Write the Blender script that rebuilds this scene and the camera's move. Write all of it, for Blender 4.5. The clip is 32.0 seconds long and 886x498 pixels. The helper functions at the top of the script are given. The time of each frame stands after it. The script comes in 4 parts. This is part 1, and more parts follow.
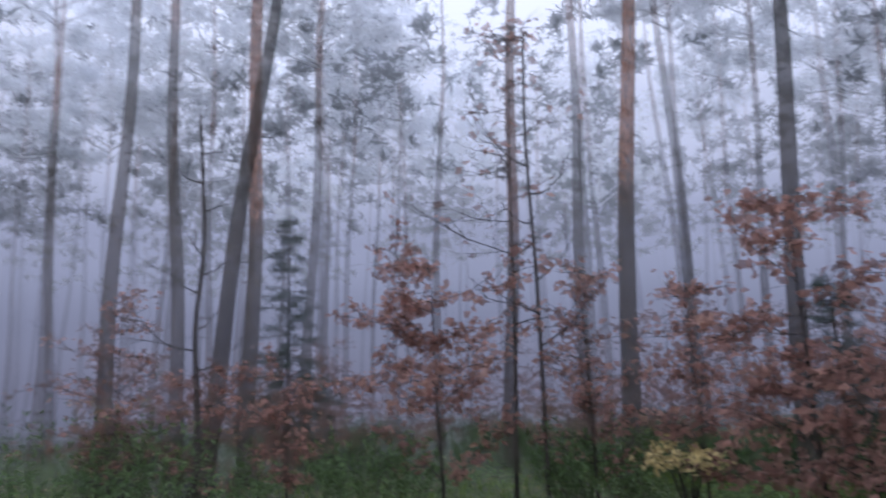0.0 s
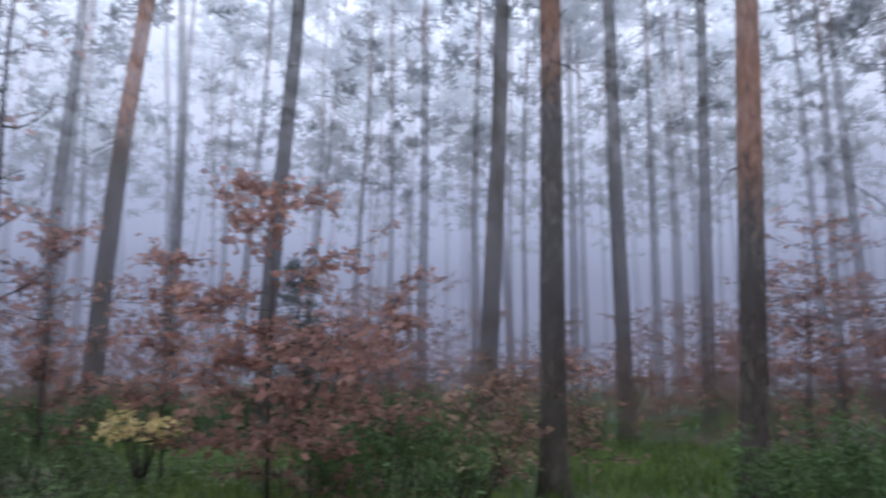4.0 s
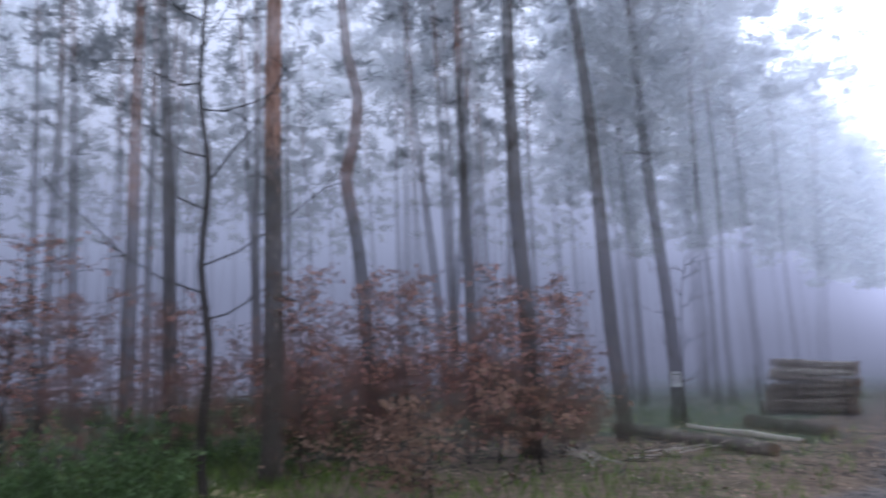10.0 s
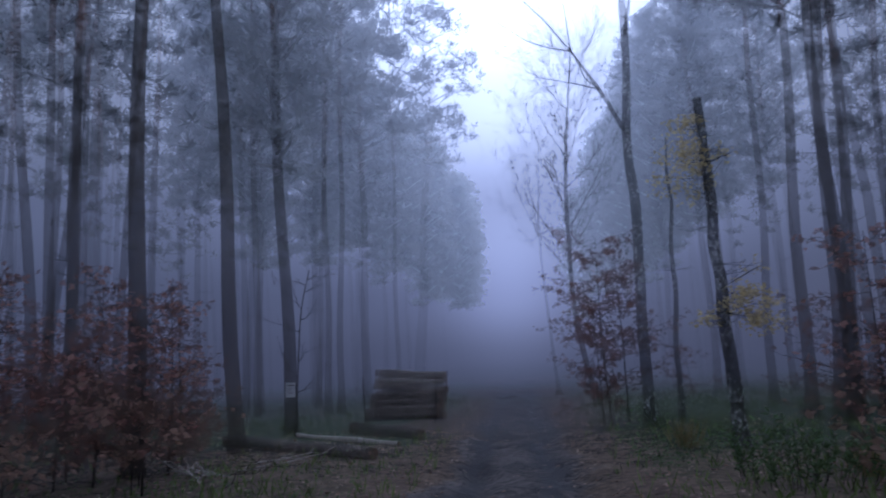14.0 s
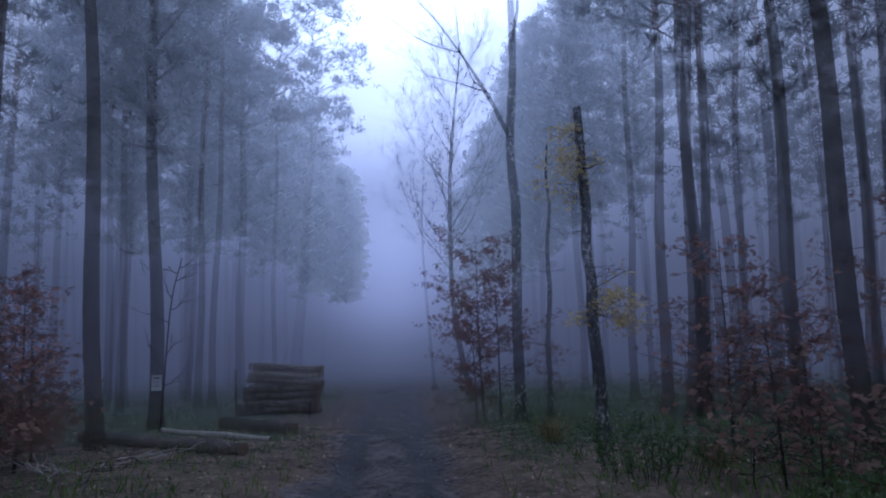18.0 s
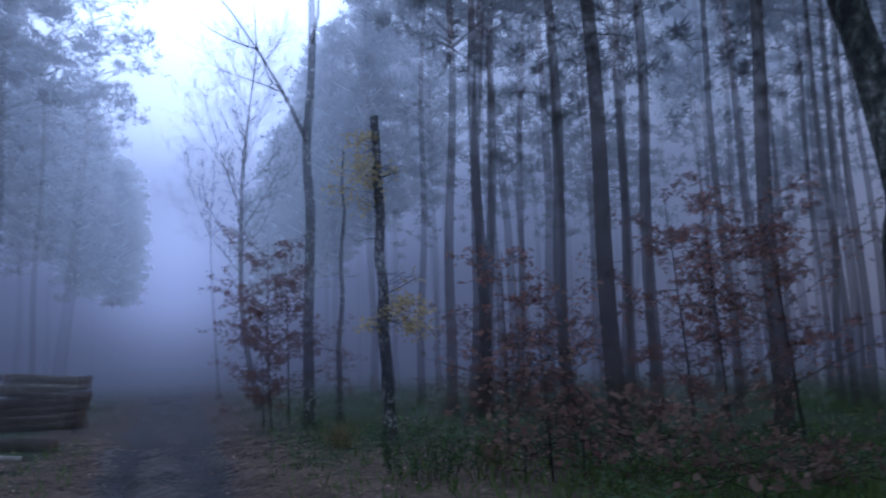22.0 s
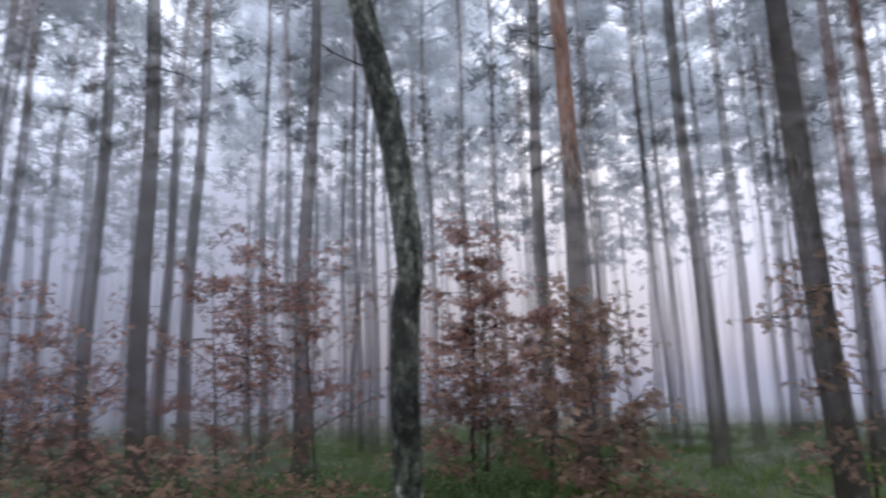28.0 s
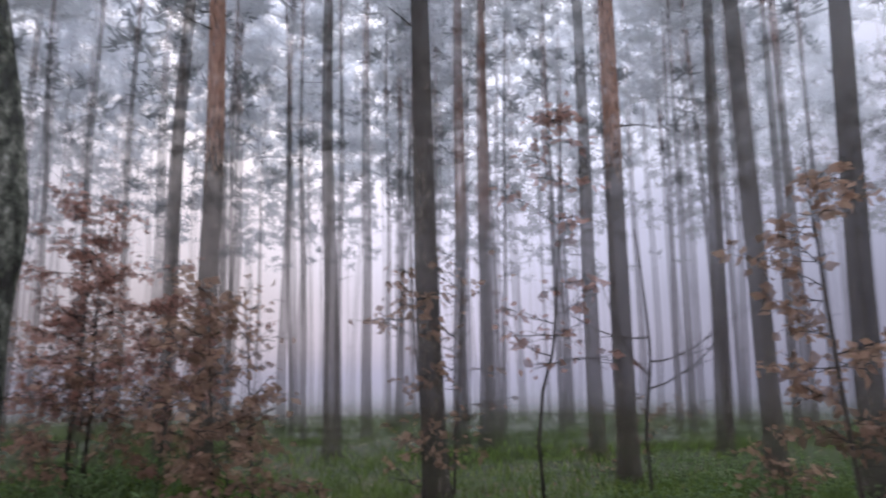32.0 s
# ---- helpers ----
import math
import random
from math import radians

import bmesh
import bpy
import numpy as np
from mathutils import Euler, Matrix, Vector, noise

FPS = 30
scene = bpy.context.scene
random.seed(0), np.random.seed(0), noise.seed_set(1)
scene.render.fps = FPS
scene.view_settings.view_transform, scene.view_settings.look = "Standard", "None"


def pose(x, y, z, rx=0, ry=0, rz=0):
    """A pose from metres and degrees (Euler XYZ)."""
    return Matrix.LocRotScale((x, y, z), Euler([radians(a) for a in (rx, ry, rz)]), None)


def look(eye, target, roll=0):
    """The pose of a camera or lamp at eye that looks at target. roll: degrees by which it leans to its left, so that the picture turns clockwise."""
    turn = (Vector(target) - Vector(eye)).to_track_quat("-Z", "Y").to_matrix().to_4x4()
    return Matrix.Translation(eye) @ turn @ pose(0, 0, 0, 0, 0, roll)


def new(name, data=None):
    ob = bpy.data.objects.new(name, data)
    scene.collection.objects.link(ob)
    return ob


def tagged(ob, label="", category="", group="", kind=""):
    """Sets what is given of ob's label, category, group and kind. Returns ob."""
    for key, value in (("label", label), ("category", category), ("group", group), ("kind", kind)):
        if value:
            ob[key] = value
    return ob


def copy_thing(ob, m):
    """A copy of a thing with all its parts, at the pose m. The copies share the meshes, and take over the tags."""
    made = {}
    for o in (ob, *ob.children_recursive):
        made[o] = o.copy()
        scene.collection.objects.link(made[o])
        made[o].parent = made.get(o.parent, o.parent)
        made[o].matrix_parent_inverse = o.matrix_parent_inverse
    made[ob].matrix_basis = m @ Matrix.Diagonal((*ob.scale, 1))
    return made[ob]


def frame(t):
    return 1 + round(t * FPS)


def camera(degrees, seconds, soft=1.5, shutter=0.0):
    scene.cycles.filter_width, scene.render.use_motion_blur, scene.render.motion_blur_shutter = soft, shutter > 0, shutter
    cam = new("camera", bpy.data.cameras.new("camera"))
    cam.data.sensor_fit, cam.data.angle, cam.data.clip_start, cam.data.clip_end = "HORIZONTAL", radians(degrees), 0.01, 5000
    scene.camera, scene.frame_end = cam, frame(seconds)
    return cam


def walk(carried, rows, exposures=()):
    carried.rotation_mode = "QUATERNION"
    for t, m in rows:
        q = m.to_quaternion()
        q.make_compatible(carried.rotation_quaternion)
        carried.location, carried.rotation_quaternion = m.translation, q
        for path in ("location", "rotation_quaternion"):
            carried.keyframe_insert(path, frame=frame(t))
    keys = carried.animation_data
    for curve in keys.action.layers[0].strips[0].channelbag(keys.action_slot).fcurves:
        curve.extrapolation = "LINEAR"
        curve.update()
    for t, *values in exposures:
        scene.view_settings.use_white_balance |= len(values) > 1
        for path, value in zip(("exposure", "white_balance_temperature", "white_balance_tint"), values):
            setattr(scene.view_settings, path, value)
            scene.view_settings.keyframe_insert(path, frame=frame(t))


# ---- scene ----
cam = camera(63.19, 32.0, 2.0, 1.0)
PATH = [
    (0, (-0.000, 0.000, 1.600), (-0.0000, 1.9608, 1.9942), -1.64),
    (0.5, (0.003, -0.000, 1.600), (0.1339, 1.9616, 1.9668), -1.98),
    (1, (0.007, -0.000, 1.600), (0.2834, 1.9499, 1.9460), -1.35),
    (1.5, (0.011, -0.001, 1.600), (0.4533, 1.9210, 1.9306), -1.09),
    (2, (0.016, -0.003, 1.600), (0.6514, 1.8668, 1.9183), -0.78),
    (2.5, (0.020, -0.004, 1.600), (0.8297, 1.8002, 1.8975), -0.76),
    (3, (0.024, -0.006, 1.600), (0.9664, 1.7331, 1.8948), -0.66),
    (3.5, (0.028, -0.008, 1.600), (1.1268, 1.6382, 1.8842), 0.04),
    (4, (0.032, -0.011, 1.600), (1.2883, 1.5166, 1.8942), 0.15),
    (4.5, (0.035, -0.014, 1.600), (1.4080, 1.4126, 1.8812), 0.24),
    (6.5, (0.045, -0.028, 1.600), (1.8173, 0.8597, 1.8655), 1.83),
    (7, (0.046, -0.031, 1.600), (1.8812, 0.7177, 1.8688), 1.36),
    (7.5, (0.048, -0.035, 1.600), (1.9404, 0.5441, 1.8869), 0.41),
    (8, (0.049, -0.040, 1.600), (1.9905, 0.3491, 1.8812), -0.85),
    (8.5, (0.050, -0.046, 1.600), (2.0204, 0.1325, 1.8916), 0.13),
    (9, (0.050, -0.049, 1.600), (2.0273, -0.0277, 1.8995), -0.26),
    (9.5, (0.050, -0.052, 1.600), (2.0262, -0.1154, 1.9005), -0.90),
    (10, (0.050, -0.056, 1.600), (2.0101, -0.2968, 1.9138), -2.06),
    (10.5, (0.049, -0.061, 1.600), (1.9781, -0.4896, 1.9064), -1.76),
    (11, (0.047, -0.066, 1.600), (1.9177, -0.7099, 1.8955), -1.44),
    (11.5, (0.046, -0.069, 1.600), (1.8719, -0.8350, 1.8830), -1.31),
    (12, (0.045, -0.072, 1.600), (1.8207, -0.9428, 1.8974), -1.71),
    (12.5, (0.043, -0.075, 1.600), (1.7598, -1.0609, 1.8855), -1.85),
    (13, (0.042, -0.077, 1.600), (1.7079, -1.1381, 1.9146), -1.62),
    (13.5, (0.041, -0.078, 1.600), (1.6667, -1.2005, 1.9136), -1.93),
    (14, (0.040, -0.080, 1.600), (1.6312, -1.2525, 1.9058), -2.31),
    (14.5, (0.039, -0.081, 1.600), (1.5872, -1.3077, 1.9143), -2.17),
    (15, (0.038, -0.083, 1.600), (1.5301, -1.3829, 1.8875), -2.32),
    (15.5, (0.037, -0.084, 1.600), (1.5025, -1.4116, 1.8980), -2.31),
    (17.5, (0.035, -0.086, 1.600), (1.4017, -1.5137, 1.9049), -1.54),
    (18, (0.035, -0.086, 1.600), (1.4155, -1.5050, 1.8823), -1.34),
    (18.5, (0.035, -0.086, 1.600), (1.4225, -1.4953, 1.8962), -2.04),
    (19, (0.035, -0.086, 1.600), (1.3990, -1.5175, 1.8989), -1.56),
    (19.5, (0.034, -0.087, 1.600), (1.3751, -1.5394, 1.9017), -1.59),
    (20, (0.033, -0.087, 1.600), (1.3406, -1.5695, 1.9065), -1.67),
    (20.5, (0.031, -0.090, 1.600), (1.2448, -1.6567, 1.8639), -1.73),
    (21, (0.028, -0.092, 1.600), (1.1330, -1.7373, 1.8650), -1.42),
    (21.5, (0.025, -0.093, 1.600), (1.0159, -1.8118, 1.8546), -2.54),
    (22, (0.023, -0.094, 1.600), (0.9466, -1.8458, 1.8823), -1.92),
    (22.5, (0.021, -0.095, 1.600), (0.8525, -1.8961, 1.8570), -1.88),
    (23, (0.020, -0.096, 1.600), (0.7949, -1.9234, 1.8440), -2.07),
    (23.5, (0.018, -0.097, 1.600), (0.7146, -1.9528, 1.8634), -2.44),
    (24, (0.013, -0.098, 1.600), (0.5362, -2.0096, 1.8702), -2.24),
    (24.5, (0.010, -0.099, 1.600), (0.4063, -2.0372, 1.8940), -2.00),
    (26.5, (0.000, -0.100, 1.600), (0.0182, -2.0578, 2.0084), -1.47),
    (27, (-0.002, -0.100, 1.600), (-0.0987, -2.0610, 1.9806), -1.61),
    (27.5, (-0.004, -0.100, 1.600), (-0.1670, -2.0573, 1.9766), -1.64),
    (28, (-0.007, -0.100, 1.600), (-0.2722, -2.0454, 1.9785), -1.44),
    (28.5, (-0.011, -0.099, 1.600), (-0.4469, -2.0144, 1.9745), -2.64),
    (29, (-0.015, -0.098, 1.600), (-0.6097, -1.9699, 1.9758), -2.33),
    (29.5, (-0.018, -0.097, 1.600), (-0.7275, -1.9307, 1.9647), -1.98),
    (30, (-0.020, -0.096, 1.600), (-0.8195, -1.8943, 1.9551), -1.77),
    (30.5, (-0.023, -0.094, 1.600), (-0.9223, -1.8456, 1.9528), -1.43),
    (31, (-0.025, -0.093, 1.600), (-1.0214, -1.7920, 1.9484), -1.08),
    (31.5, (-0.027, -0.092, 1.600), (-1.1051, -1.7390, 1.9541), -0.63),
    (32, (-0.030, -0.090, 1.600), (-1.1997, -1.6750, 1.9459), -0.61),
]
EXPOSURES = [(0, -0.4, 5700, 17), (4, 0.0, 5750, 13), (8, 0.2, 5700, 12), (9, 0.15, 5750, 13), (10, -0.35, 5550, 15), (11, -1.25, 5200, 16), (12, -1.5, 5100, 18), (13, -1.7, 5000, 20), (15, -1.85, 4850, 20), (20, -1.85, 4650, 20), (22, -1.7, 4600, 17), (24.5, -1.1, 4750, 13), (26.5, -0.35, 5650, 12), (28, -0.17, 5950, 12), (32, -0.15, 6200, 17)]
walk(cam, [(t, look(eye, target, roll)) for t, eye, target, roll in PATH], EXPOSURES)

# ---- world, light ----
# Camera's spot, from which the painted haze thickens.
HAZE_EYE = (0.0, -0.05, 1.6)


def links(tree, *pairs):
    for a, b in pairs:
        tree.links.new(a, b)


world = bpy.data.worlds.new("foggy_sky")
scene.world = world
world.use_nodes = True
wt = world.node_tree
wt.nodes.clear()
w_out, w_bg = wt.nodes.new("ShaderNodeOutputWorld"), wt.nodes.new("ShaderNodeBackground")
w_sky = wt.nodes.new("ShaderNodeTexSky")
w_sky.sky_type, w_sky.sun_disc, w_sky.sun_elevation, w_sky.sun_rotation = "NISHITA", False, radians(24), radians(200)
w_sky.dust_density, w_sky.air_density = 4.0, 1.0
w_geo, w_sep = wt.nodes.new("ShaderNodeTexCoord"), wt.nodes.new("ShaderNodeSeparateXYZ")
w_ramp = wt.nodes.new("ShaderNodeValToRGB")
w_ramp.color_ramp.interpolation = "EASE"
stops = w_ramp.color_ramp.elements
stops[0].position, stops[0].color = 0.0, (0.035, 0.037, 0.043, 1)
stops[1].position, stops[1].color = 1.0, (1.25, 1.28, 1.32, 1)
for at_z, tone in ((0.43, (0.02, 0.021, 0.025)), (0.472, (0.05, 0.052, 0.062)), (0.487, (0.09, 0.093, 0.118)), (0.5, (0.1, 0.102, 0.132)), (0.54, (0.117, 0.12, 0.157)), (0.6, (0.175, 0.18, 0.225)), (0.67, (0.32, 0.33, 0.38)), (0.75, (0.53, 0.545, 0.6)), (0.86, (1.0, 1.04, 1.12))):
    stops.new(at_z).color = (*tone, 1)
w_half = wt.nodes.new("ShaderNodeMath")
w_half.operation, w_half.inputs[1].default_value, w_half.inputs[2].default_value = "MULTIPLY_ADD", 0.5, 0.5
w_noise = wt.nodes.new("ShaderNodeTexNoise")
w_noise.inputs["Scale"].default_value, w_noise.inputs["Detail"].default_value = 2.2, 3.0
w_mul = wt.nodes.new("ShaderNodeMixRGB")
w_mul.blend_type, w_mul.inputs["Fac"].default_value = "MULTIPLY", 0.3
w_mix = wt.nodes.new("ShaderNodeMixRGB")
w_mix.inputs["Fac"].default_value = 0.003


def open_side(way, power, gain):
    """The fog is brighter where the wood opens: down the track, and out to the field."""
    dot, up, most, lift = wt.nodes.new("ShaderNodeVectorMath"), wt.nodes.new("ShaderNodeMath"), wt.nodes.new("ShaderNodeMath"), wt.nodes.new("ShaderNodeMath")
    dot.operation, dot.inputs[1].default_value = "DOT_PRODUCT", way
    most.operation, most.inputs[1].default_value = "MAXIMUM", 0.0
    up.operation, up.inputs[1].default_value = "POWER", power
    lift.operation, lift.inputs[1].default_value = "MULTIPLY", gain
    links(wt, (w_geo.outputs["Generated"], dot.inputs[0]), (dot.outputs["Value"], most.inputs[0]), (most.outputs[0], up.inputs[0]), (up.outputs[0], lift.inputs[0]))
    return lift


w_track = open_side((0.742, -0.662, 0.1), 260.0, 2.4)
w_gap = open_side((0.67, -0.6, 0.44), 26.0, 3.8)
w_field = open_side((-0.59, -0.807, 0.02), 16.0, 1.0)
w_both, w_sum, w_one, w_bright = wt.nodes.new("ShaderNodeMath"), wt.nodes.new("ShaderNodeMath"), wt.nodes.new("ShaderNodeMath"), wt.nodes.new("ShaderNodeVectorMath")
w_one.inputs[1].default_value = 1.0
w_bright.operation = "SCALE"
links(wt, (w_geo.outputs["Generated"], w_sep.inputs[0]), (w_sep.outputs["Z"], w_half.inputs[0]), (w_half.outputs[0], w_ramp.inputs[0]),
      (w_track.outputs[0], w_both.inputs[0]), (w_gap.outputs[0], w_both.inputs[1]), (w_both.outputs[0], w_sum.inputs[0]), (w_field.outputs[0], w_sum.inputs[1]), (w_sum.outputs[0], w_one.inputs[0]),
      (w_geo.outputs["Generated"], w_noise.inputs["Vector"]), (w_ramp.outputs[0], w_mul.inputs[1]), (w_noise.outputs["Fac"], w_mul.inputs[2]),
      (w_mul.outputs[0], w_bright.inputs[0]), (w_one.outputs[0], w_bright.inputs["Scale"]),
      (w_bright.outputs[0], w_mix.inputs[1]), (w_sky.outputs[0], w_mix.inputs[2]), (w_mix.outputs[0], w_bg.inputs[0]), (w_bg.outputs[0], w_out.inputs[0]))
w_bg.inputs["Strength"].default_value = 2.8
sun = new("sun", bpy.data.lights.new("sun", "SUN"))
sun.data.energy, sun.data.angle, sun.data.color = 0.5, radians(60), (1.0, 0.97, 0.92)
sun.matrix_world = look((0, 0, 30), (6, 14, 14))
scene.cycles.transparent_max_bounces = 44
scene.cycles.max_bounces, scene.cycles.diffuse_bounces, scene.cycles.transmission_bounces = 5, 3, 3


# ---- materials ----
def haze_fade(mat, reach, bsdf, bend_by=1.6, dense=1.0, pale_share=0.0, pale_tone=0.5):
    """Haze put into the material: it turns see-through with distance from the camera's spot, by an exponential over
    reach.
    Part of what fades can be painted pale, in place of the sky behind it, by a share and a tone."""
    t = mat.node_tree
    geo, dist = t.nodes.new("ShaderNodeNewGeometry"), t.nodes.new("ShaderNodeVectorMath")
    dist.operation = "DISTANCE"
    dist.inputs[1].default_value = HAZE_EYE
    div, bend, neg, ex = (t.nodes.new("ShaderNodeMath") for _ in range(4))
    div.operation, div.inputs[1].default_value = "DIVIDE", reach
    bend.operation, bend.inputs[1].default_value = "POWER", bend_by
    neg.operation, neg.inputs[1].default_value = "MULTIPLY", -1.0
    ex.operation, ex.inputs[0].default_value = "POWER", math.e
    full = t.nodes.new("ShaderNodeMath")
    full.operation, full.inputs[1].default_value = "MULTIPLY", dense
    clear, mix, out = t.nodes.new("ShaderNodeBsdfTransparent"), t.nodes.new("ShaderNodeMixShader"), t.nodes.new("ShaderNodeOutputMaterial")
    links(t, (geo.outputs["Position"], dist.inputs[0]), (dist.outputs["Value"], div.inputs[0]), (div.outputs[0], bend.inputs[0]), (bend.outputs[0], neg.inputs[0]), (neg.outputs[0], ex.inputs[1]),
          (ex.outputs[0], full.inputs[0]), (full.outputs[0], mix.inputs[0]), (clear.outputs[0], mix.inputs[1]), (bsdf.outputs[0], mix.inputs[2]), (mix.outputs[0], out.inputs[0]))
    # Pale diffuse and translucent colour mixed in, painting haze brightness onto far surfaces.
    if pale_share:
        pale_front, pale_back, pale_both, fog = t.nodes.new("ShaderNodeBsdfDiffuse"), t.nodes.new("ShaderNodeBsdfTranslucent"), t.nodes.new("ShaderNodeAddShader"), t.nodes.new("ShaderNodeMixShader")
        pale_front.inputs[0].default_value = pale_back.inputs[0].default_value = (pale_tone, pale_tone * 1.02, pale_tone * 1.06, 1)
        fog.inputs[0].default_value = pale_share
        links(t, (pale_front.outputs[0], pale_both.inputs[0]), (pale_back.outputs[0], pale_both.inputs[1]), (clear.outputs[0], fog.inputs[1]), (pale_both.outputs[0], fog.inputs[2]), (fog.outputs[0], mix.inputs[1]))
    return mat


def material(name, colours, scale=(1, 1, 1), noise_scale=6.0, rough=0.85, bump=0.4, reach=20.0, per_object=0.25, detail=8.0, thin=0.0, island=False, bend_by=1.6, span=(0.34, 0.66), dense=1.0, pale_share=0.0, pale_tone=0.5):
    """colours: dark to light; noise over the object's own space, shifted by object or by leaf."""
    mat = bpy.data.materials.new(name)
    mat.use_nodes = True
    t = mat.node_tree
    t.nodes.clear()
    co, mp, nz = t.nodes.new("ShaderNodeTexCoord"), t.nodes.new("ShaderNodeMapping"), t.nodes.new("ShaderNodeTexNoise")
    mp.inputs["Scale"].default_value = scale
    nz.inputs["Scale"].default_value, nz.inputs["Detail"].default_value, nz.inputs["Roughness"].default_value = noise_scale, detail, 0.65
    big = t.nodes.new("ShaderNodeTexNoise")
    big.inputs["Scale"].default_value, big.inputs["Detail"].default_value = noise_scale * 0.13, 3.0
    add = t.nodes.new("ShaderNodeMath")
    add.operation = "MULTIPLY_ADD"
    add.inputs[1].default_value = 0.6
    half = t.nodes.new("ShaderNodeMath")
    half.operation, half.inputs[1].default_value = "MULTIPLY", 0.4
    ramp = t.nodes.new("ShaderNodeValToRGB")
    el = ramp.color_ramp.elements
    el[0].position, el[1].position = span
    el[0].color, el[1].color = (*colours[0], 1), (*colours[-1], 1)
    for n, c in enumerate(colours[1:-1]):
        el.new(span[0] + (span[1] - span[0]) * (n + 1) / (len(colours) - 1)).color = (*c, 1)
    rnd = t.nodes.new("ShaderNodeNewGeometry" if island else "ShaderNodeObjectInfo")
    hsv, val = t.nodes.new("ShaderNodeHueSaturation"), t.nodes.new("ShaderNodeMapRange")
    val.inputs["To Min"].default_value, val.inputs["To Max"].default_value = 1 - per_object, 1 + per_object
    bs = t.nodes.new("ShaderNodeBsdfPrincipled")
    bs.inputs["Roughness"].default_value = rough
    bs.inputs["Specular IOR Level"].default_value = 0.3
    bp = t.nodes.new("ShaderNodeBump")
    bp.inputs["Strength"].default_value, bp.inputs["Distance"].default_value = bump, 0.03
    links(t, (co.outputs["Object"], mp.inputs[0]), (mp.outputs[0], nz.inputs["Vector"]), (mp.outputs[0], big.inputs["Vector"]),
          (big.outputs["Fac"], half.inputs[0]), (nz.outputs["Fac"], add.inputs[0]), (half.outputs[0], add.inputs[2]), (add.outputs[0], ramp.inputs[0]),
          (rnd.outputs["Random Per Island" if island else "Random"], val.inputs[0]), (ramp.outputs[0], hsv.inputs["Color"]), (val.outputs[0], hsv.inputs["Value"]),
          (hsv.outputs[0], bs.inputs["Base Color"]), (nz.outputs["Fac"], bp.inputs["Height"]), (bp.outputs[0], bs.inputs["Normal"]))
    shader = bs
    if thin:
        tr, mx = t.nodes.new("ShaderNodeBsdfTranslucent"), t.nodes.new("ShaderNodeMixShader")
        mx.inputs[0].default_value = thin
        links(t, (hsv.outputs[0], tr.inputs[0]), (bs.outputs[0], mx.inputs[1]), (tr.outputs[0], mx.inputs[2]))
        shader = mx
    return haze_fade(mat, reach, shader, bend_by, dense, pale_share, pale_tone)


REACH = 20.0


def pine_bark(name, start):
    """Grey plated bark below, flaking orange bark above a ragged line at that height."""
    mat = material(name, [(0.026, 0.021, 0.018), (0.1, 0.083, 0.068), (0.21, 0.175, 0.145)], (7, 7, 1.6), 3.0, 0.9, 0.9, 19.5, bend_by=1.6)
    t = mat.node_tree
    hsv = next(n for n in t.nodes if n.type == "HUE_SAT")
    grey = next(n for n in t.nodes if n.type == "VALTORGB")
    fine = next(n for n in t.nodes if n.type == "TEX_NOISE")
    red, mix = t.nodes.new("ShaderNodeValToRGB"), t.nodes.new("ShaderNodeMixRGB")
    red.color_ramp.elements[0].position, red.color_ramp.elements[0].color = 0.34, (0.19, 0.095, 0.065, 1)
    red.color_ramp.elements[1].position, red.color_ramp.elements[1].color = 0.66, (0.5, 0.28, 0.19, 1)
    red.color_ramp.elements.new(0.5).color = (0.36, 0.18, 0.115, 1)
    co, sep, add, edge = t.nodes.new("ShaderNodeTexCoord"), t.nodes.new("ShaderNodeSeparateXYZ"), t.nodes.new("ShaderNodeMath"), t.nodes.new("ShaderNodeMapRange")
    add.operation, add.inputs[1].default_value = "MULTIPLY_ADD", 2.6
    edge.inputs["From Min"].default_value, edge.inputs["From Max"].default_value = start + 0.9, start + 1.9
    links(t, (co.outputs["Object"], sep.inputs[0]), (fine.outputs["Fac"], add.inputs[0]), (sep.outputs["Z"], add.inputs[2]), (add.outputs[0], edge.inputs[0]),
          (fine.outputs["Fac"], red.inputs[0]), (edge.outputs[0], mix.inputs[0]), (grey.outputs[0], mix.inputs[1]), (red.outputs[0], mix.inputs[2]), (mix.outputs[0], hsv.inputs["Color"]))
    return mat


BARK = pine_bark("pine_bark_high", 10.0)
BARKS = [BARK, pine_bark("pine_bark_middle", 5.0), pine_bark("pine_bark_low", 3.5)]
BIRCH = material("birch_bark", [(0.013, 0.013, 0.011), (0.037, 0.041, 0.031), (0.08, 0.089, 0.066), (0.24, 0.243, 0.2), (0.66, 0.645, 0.58)], (4.6, 4.6, 2.6), 3.1, 0.85, 1.0, REACH, 0.1, span=(0.4, 0.63))
SNAG_BARK = material("white_flecked_birch_bark", [(0.015, 0.014, 0.013), (0.05, 0.05, 0.046), (0.12, 0.12, 0.11), (0.35, 0.35, 0.33), (0.85, 0.85, 0.8)], (3.6, 3.6, 2.4), 3.4, 0.8, 1.0, REACH, 0.1, span=(0.42, 0.6))
GREY_BIRCH = material("far_birch_bark", [(0.03, 0.028, 0.026), (0.09, 0.085, 0.078), (0.2, 0.19, 0.175)], (4, 4, 2), 3.0, 0.9, 0.6, 24.0)
FINE_TWIG = material("fine_birch_twig", [(0.05, 0.035, 0.03), (0.11, 0.085, 0.075)], (4, 4, 4), 5.0, 0.9, 0.2, 20.5)
TWIG = material("dark_twig", [(0.03, 0.025, 0.022), (0.08, 0.065, 0.055)], (4, 4, 4), 5.0, 0.9, 0.3, REACH)
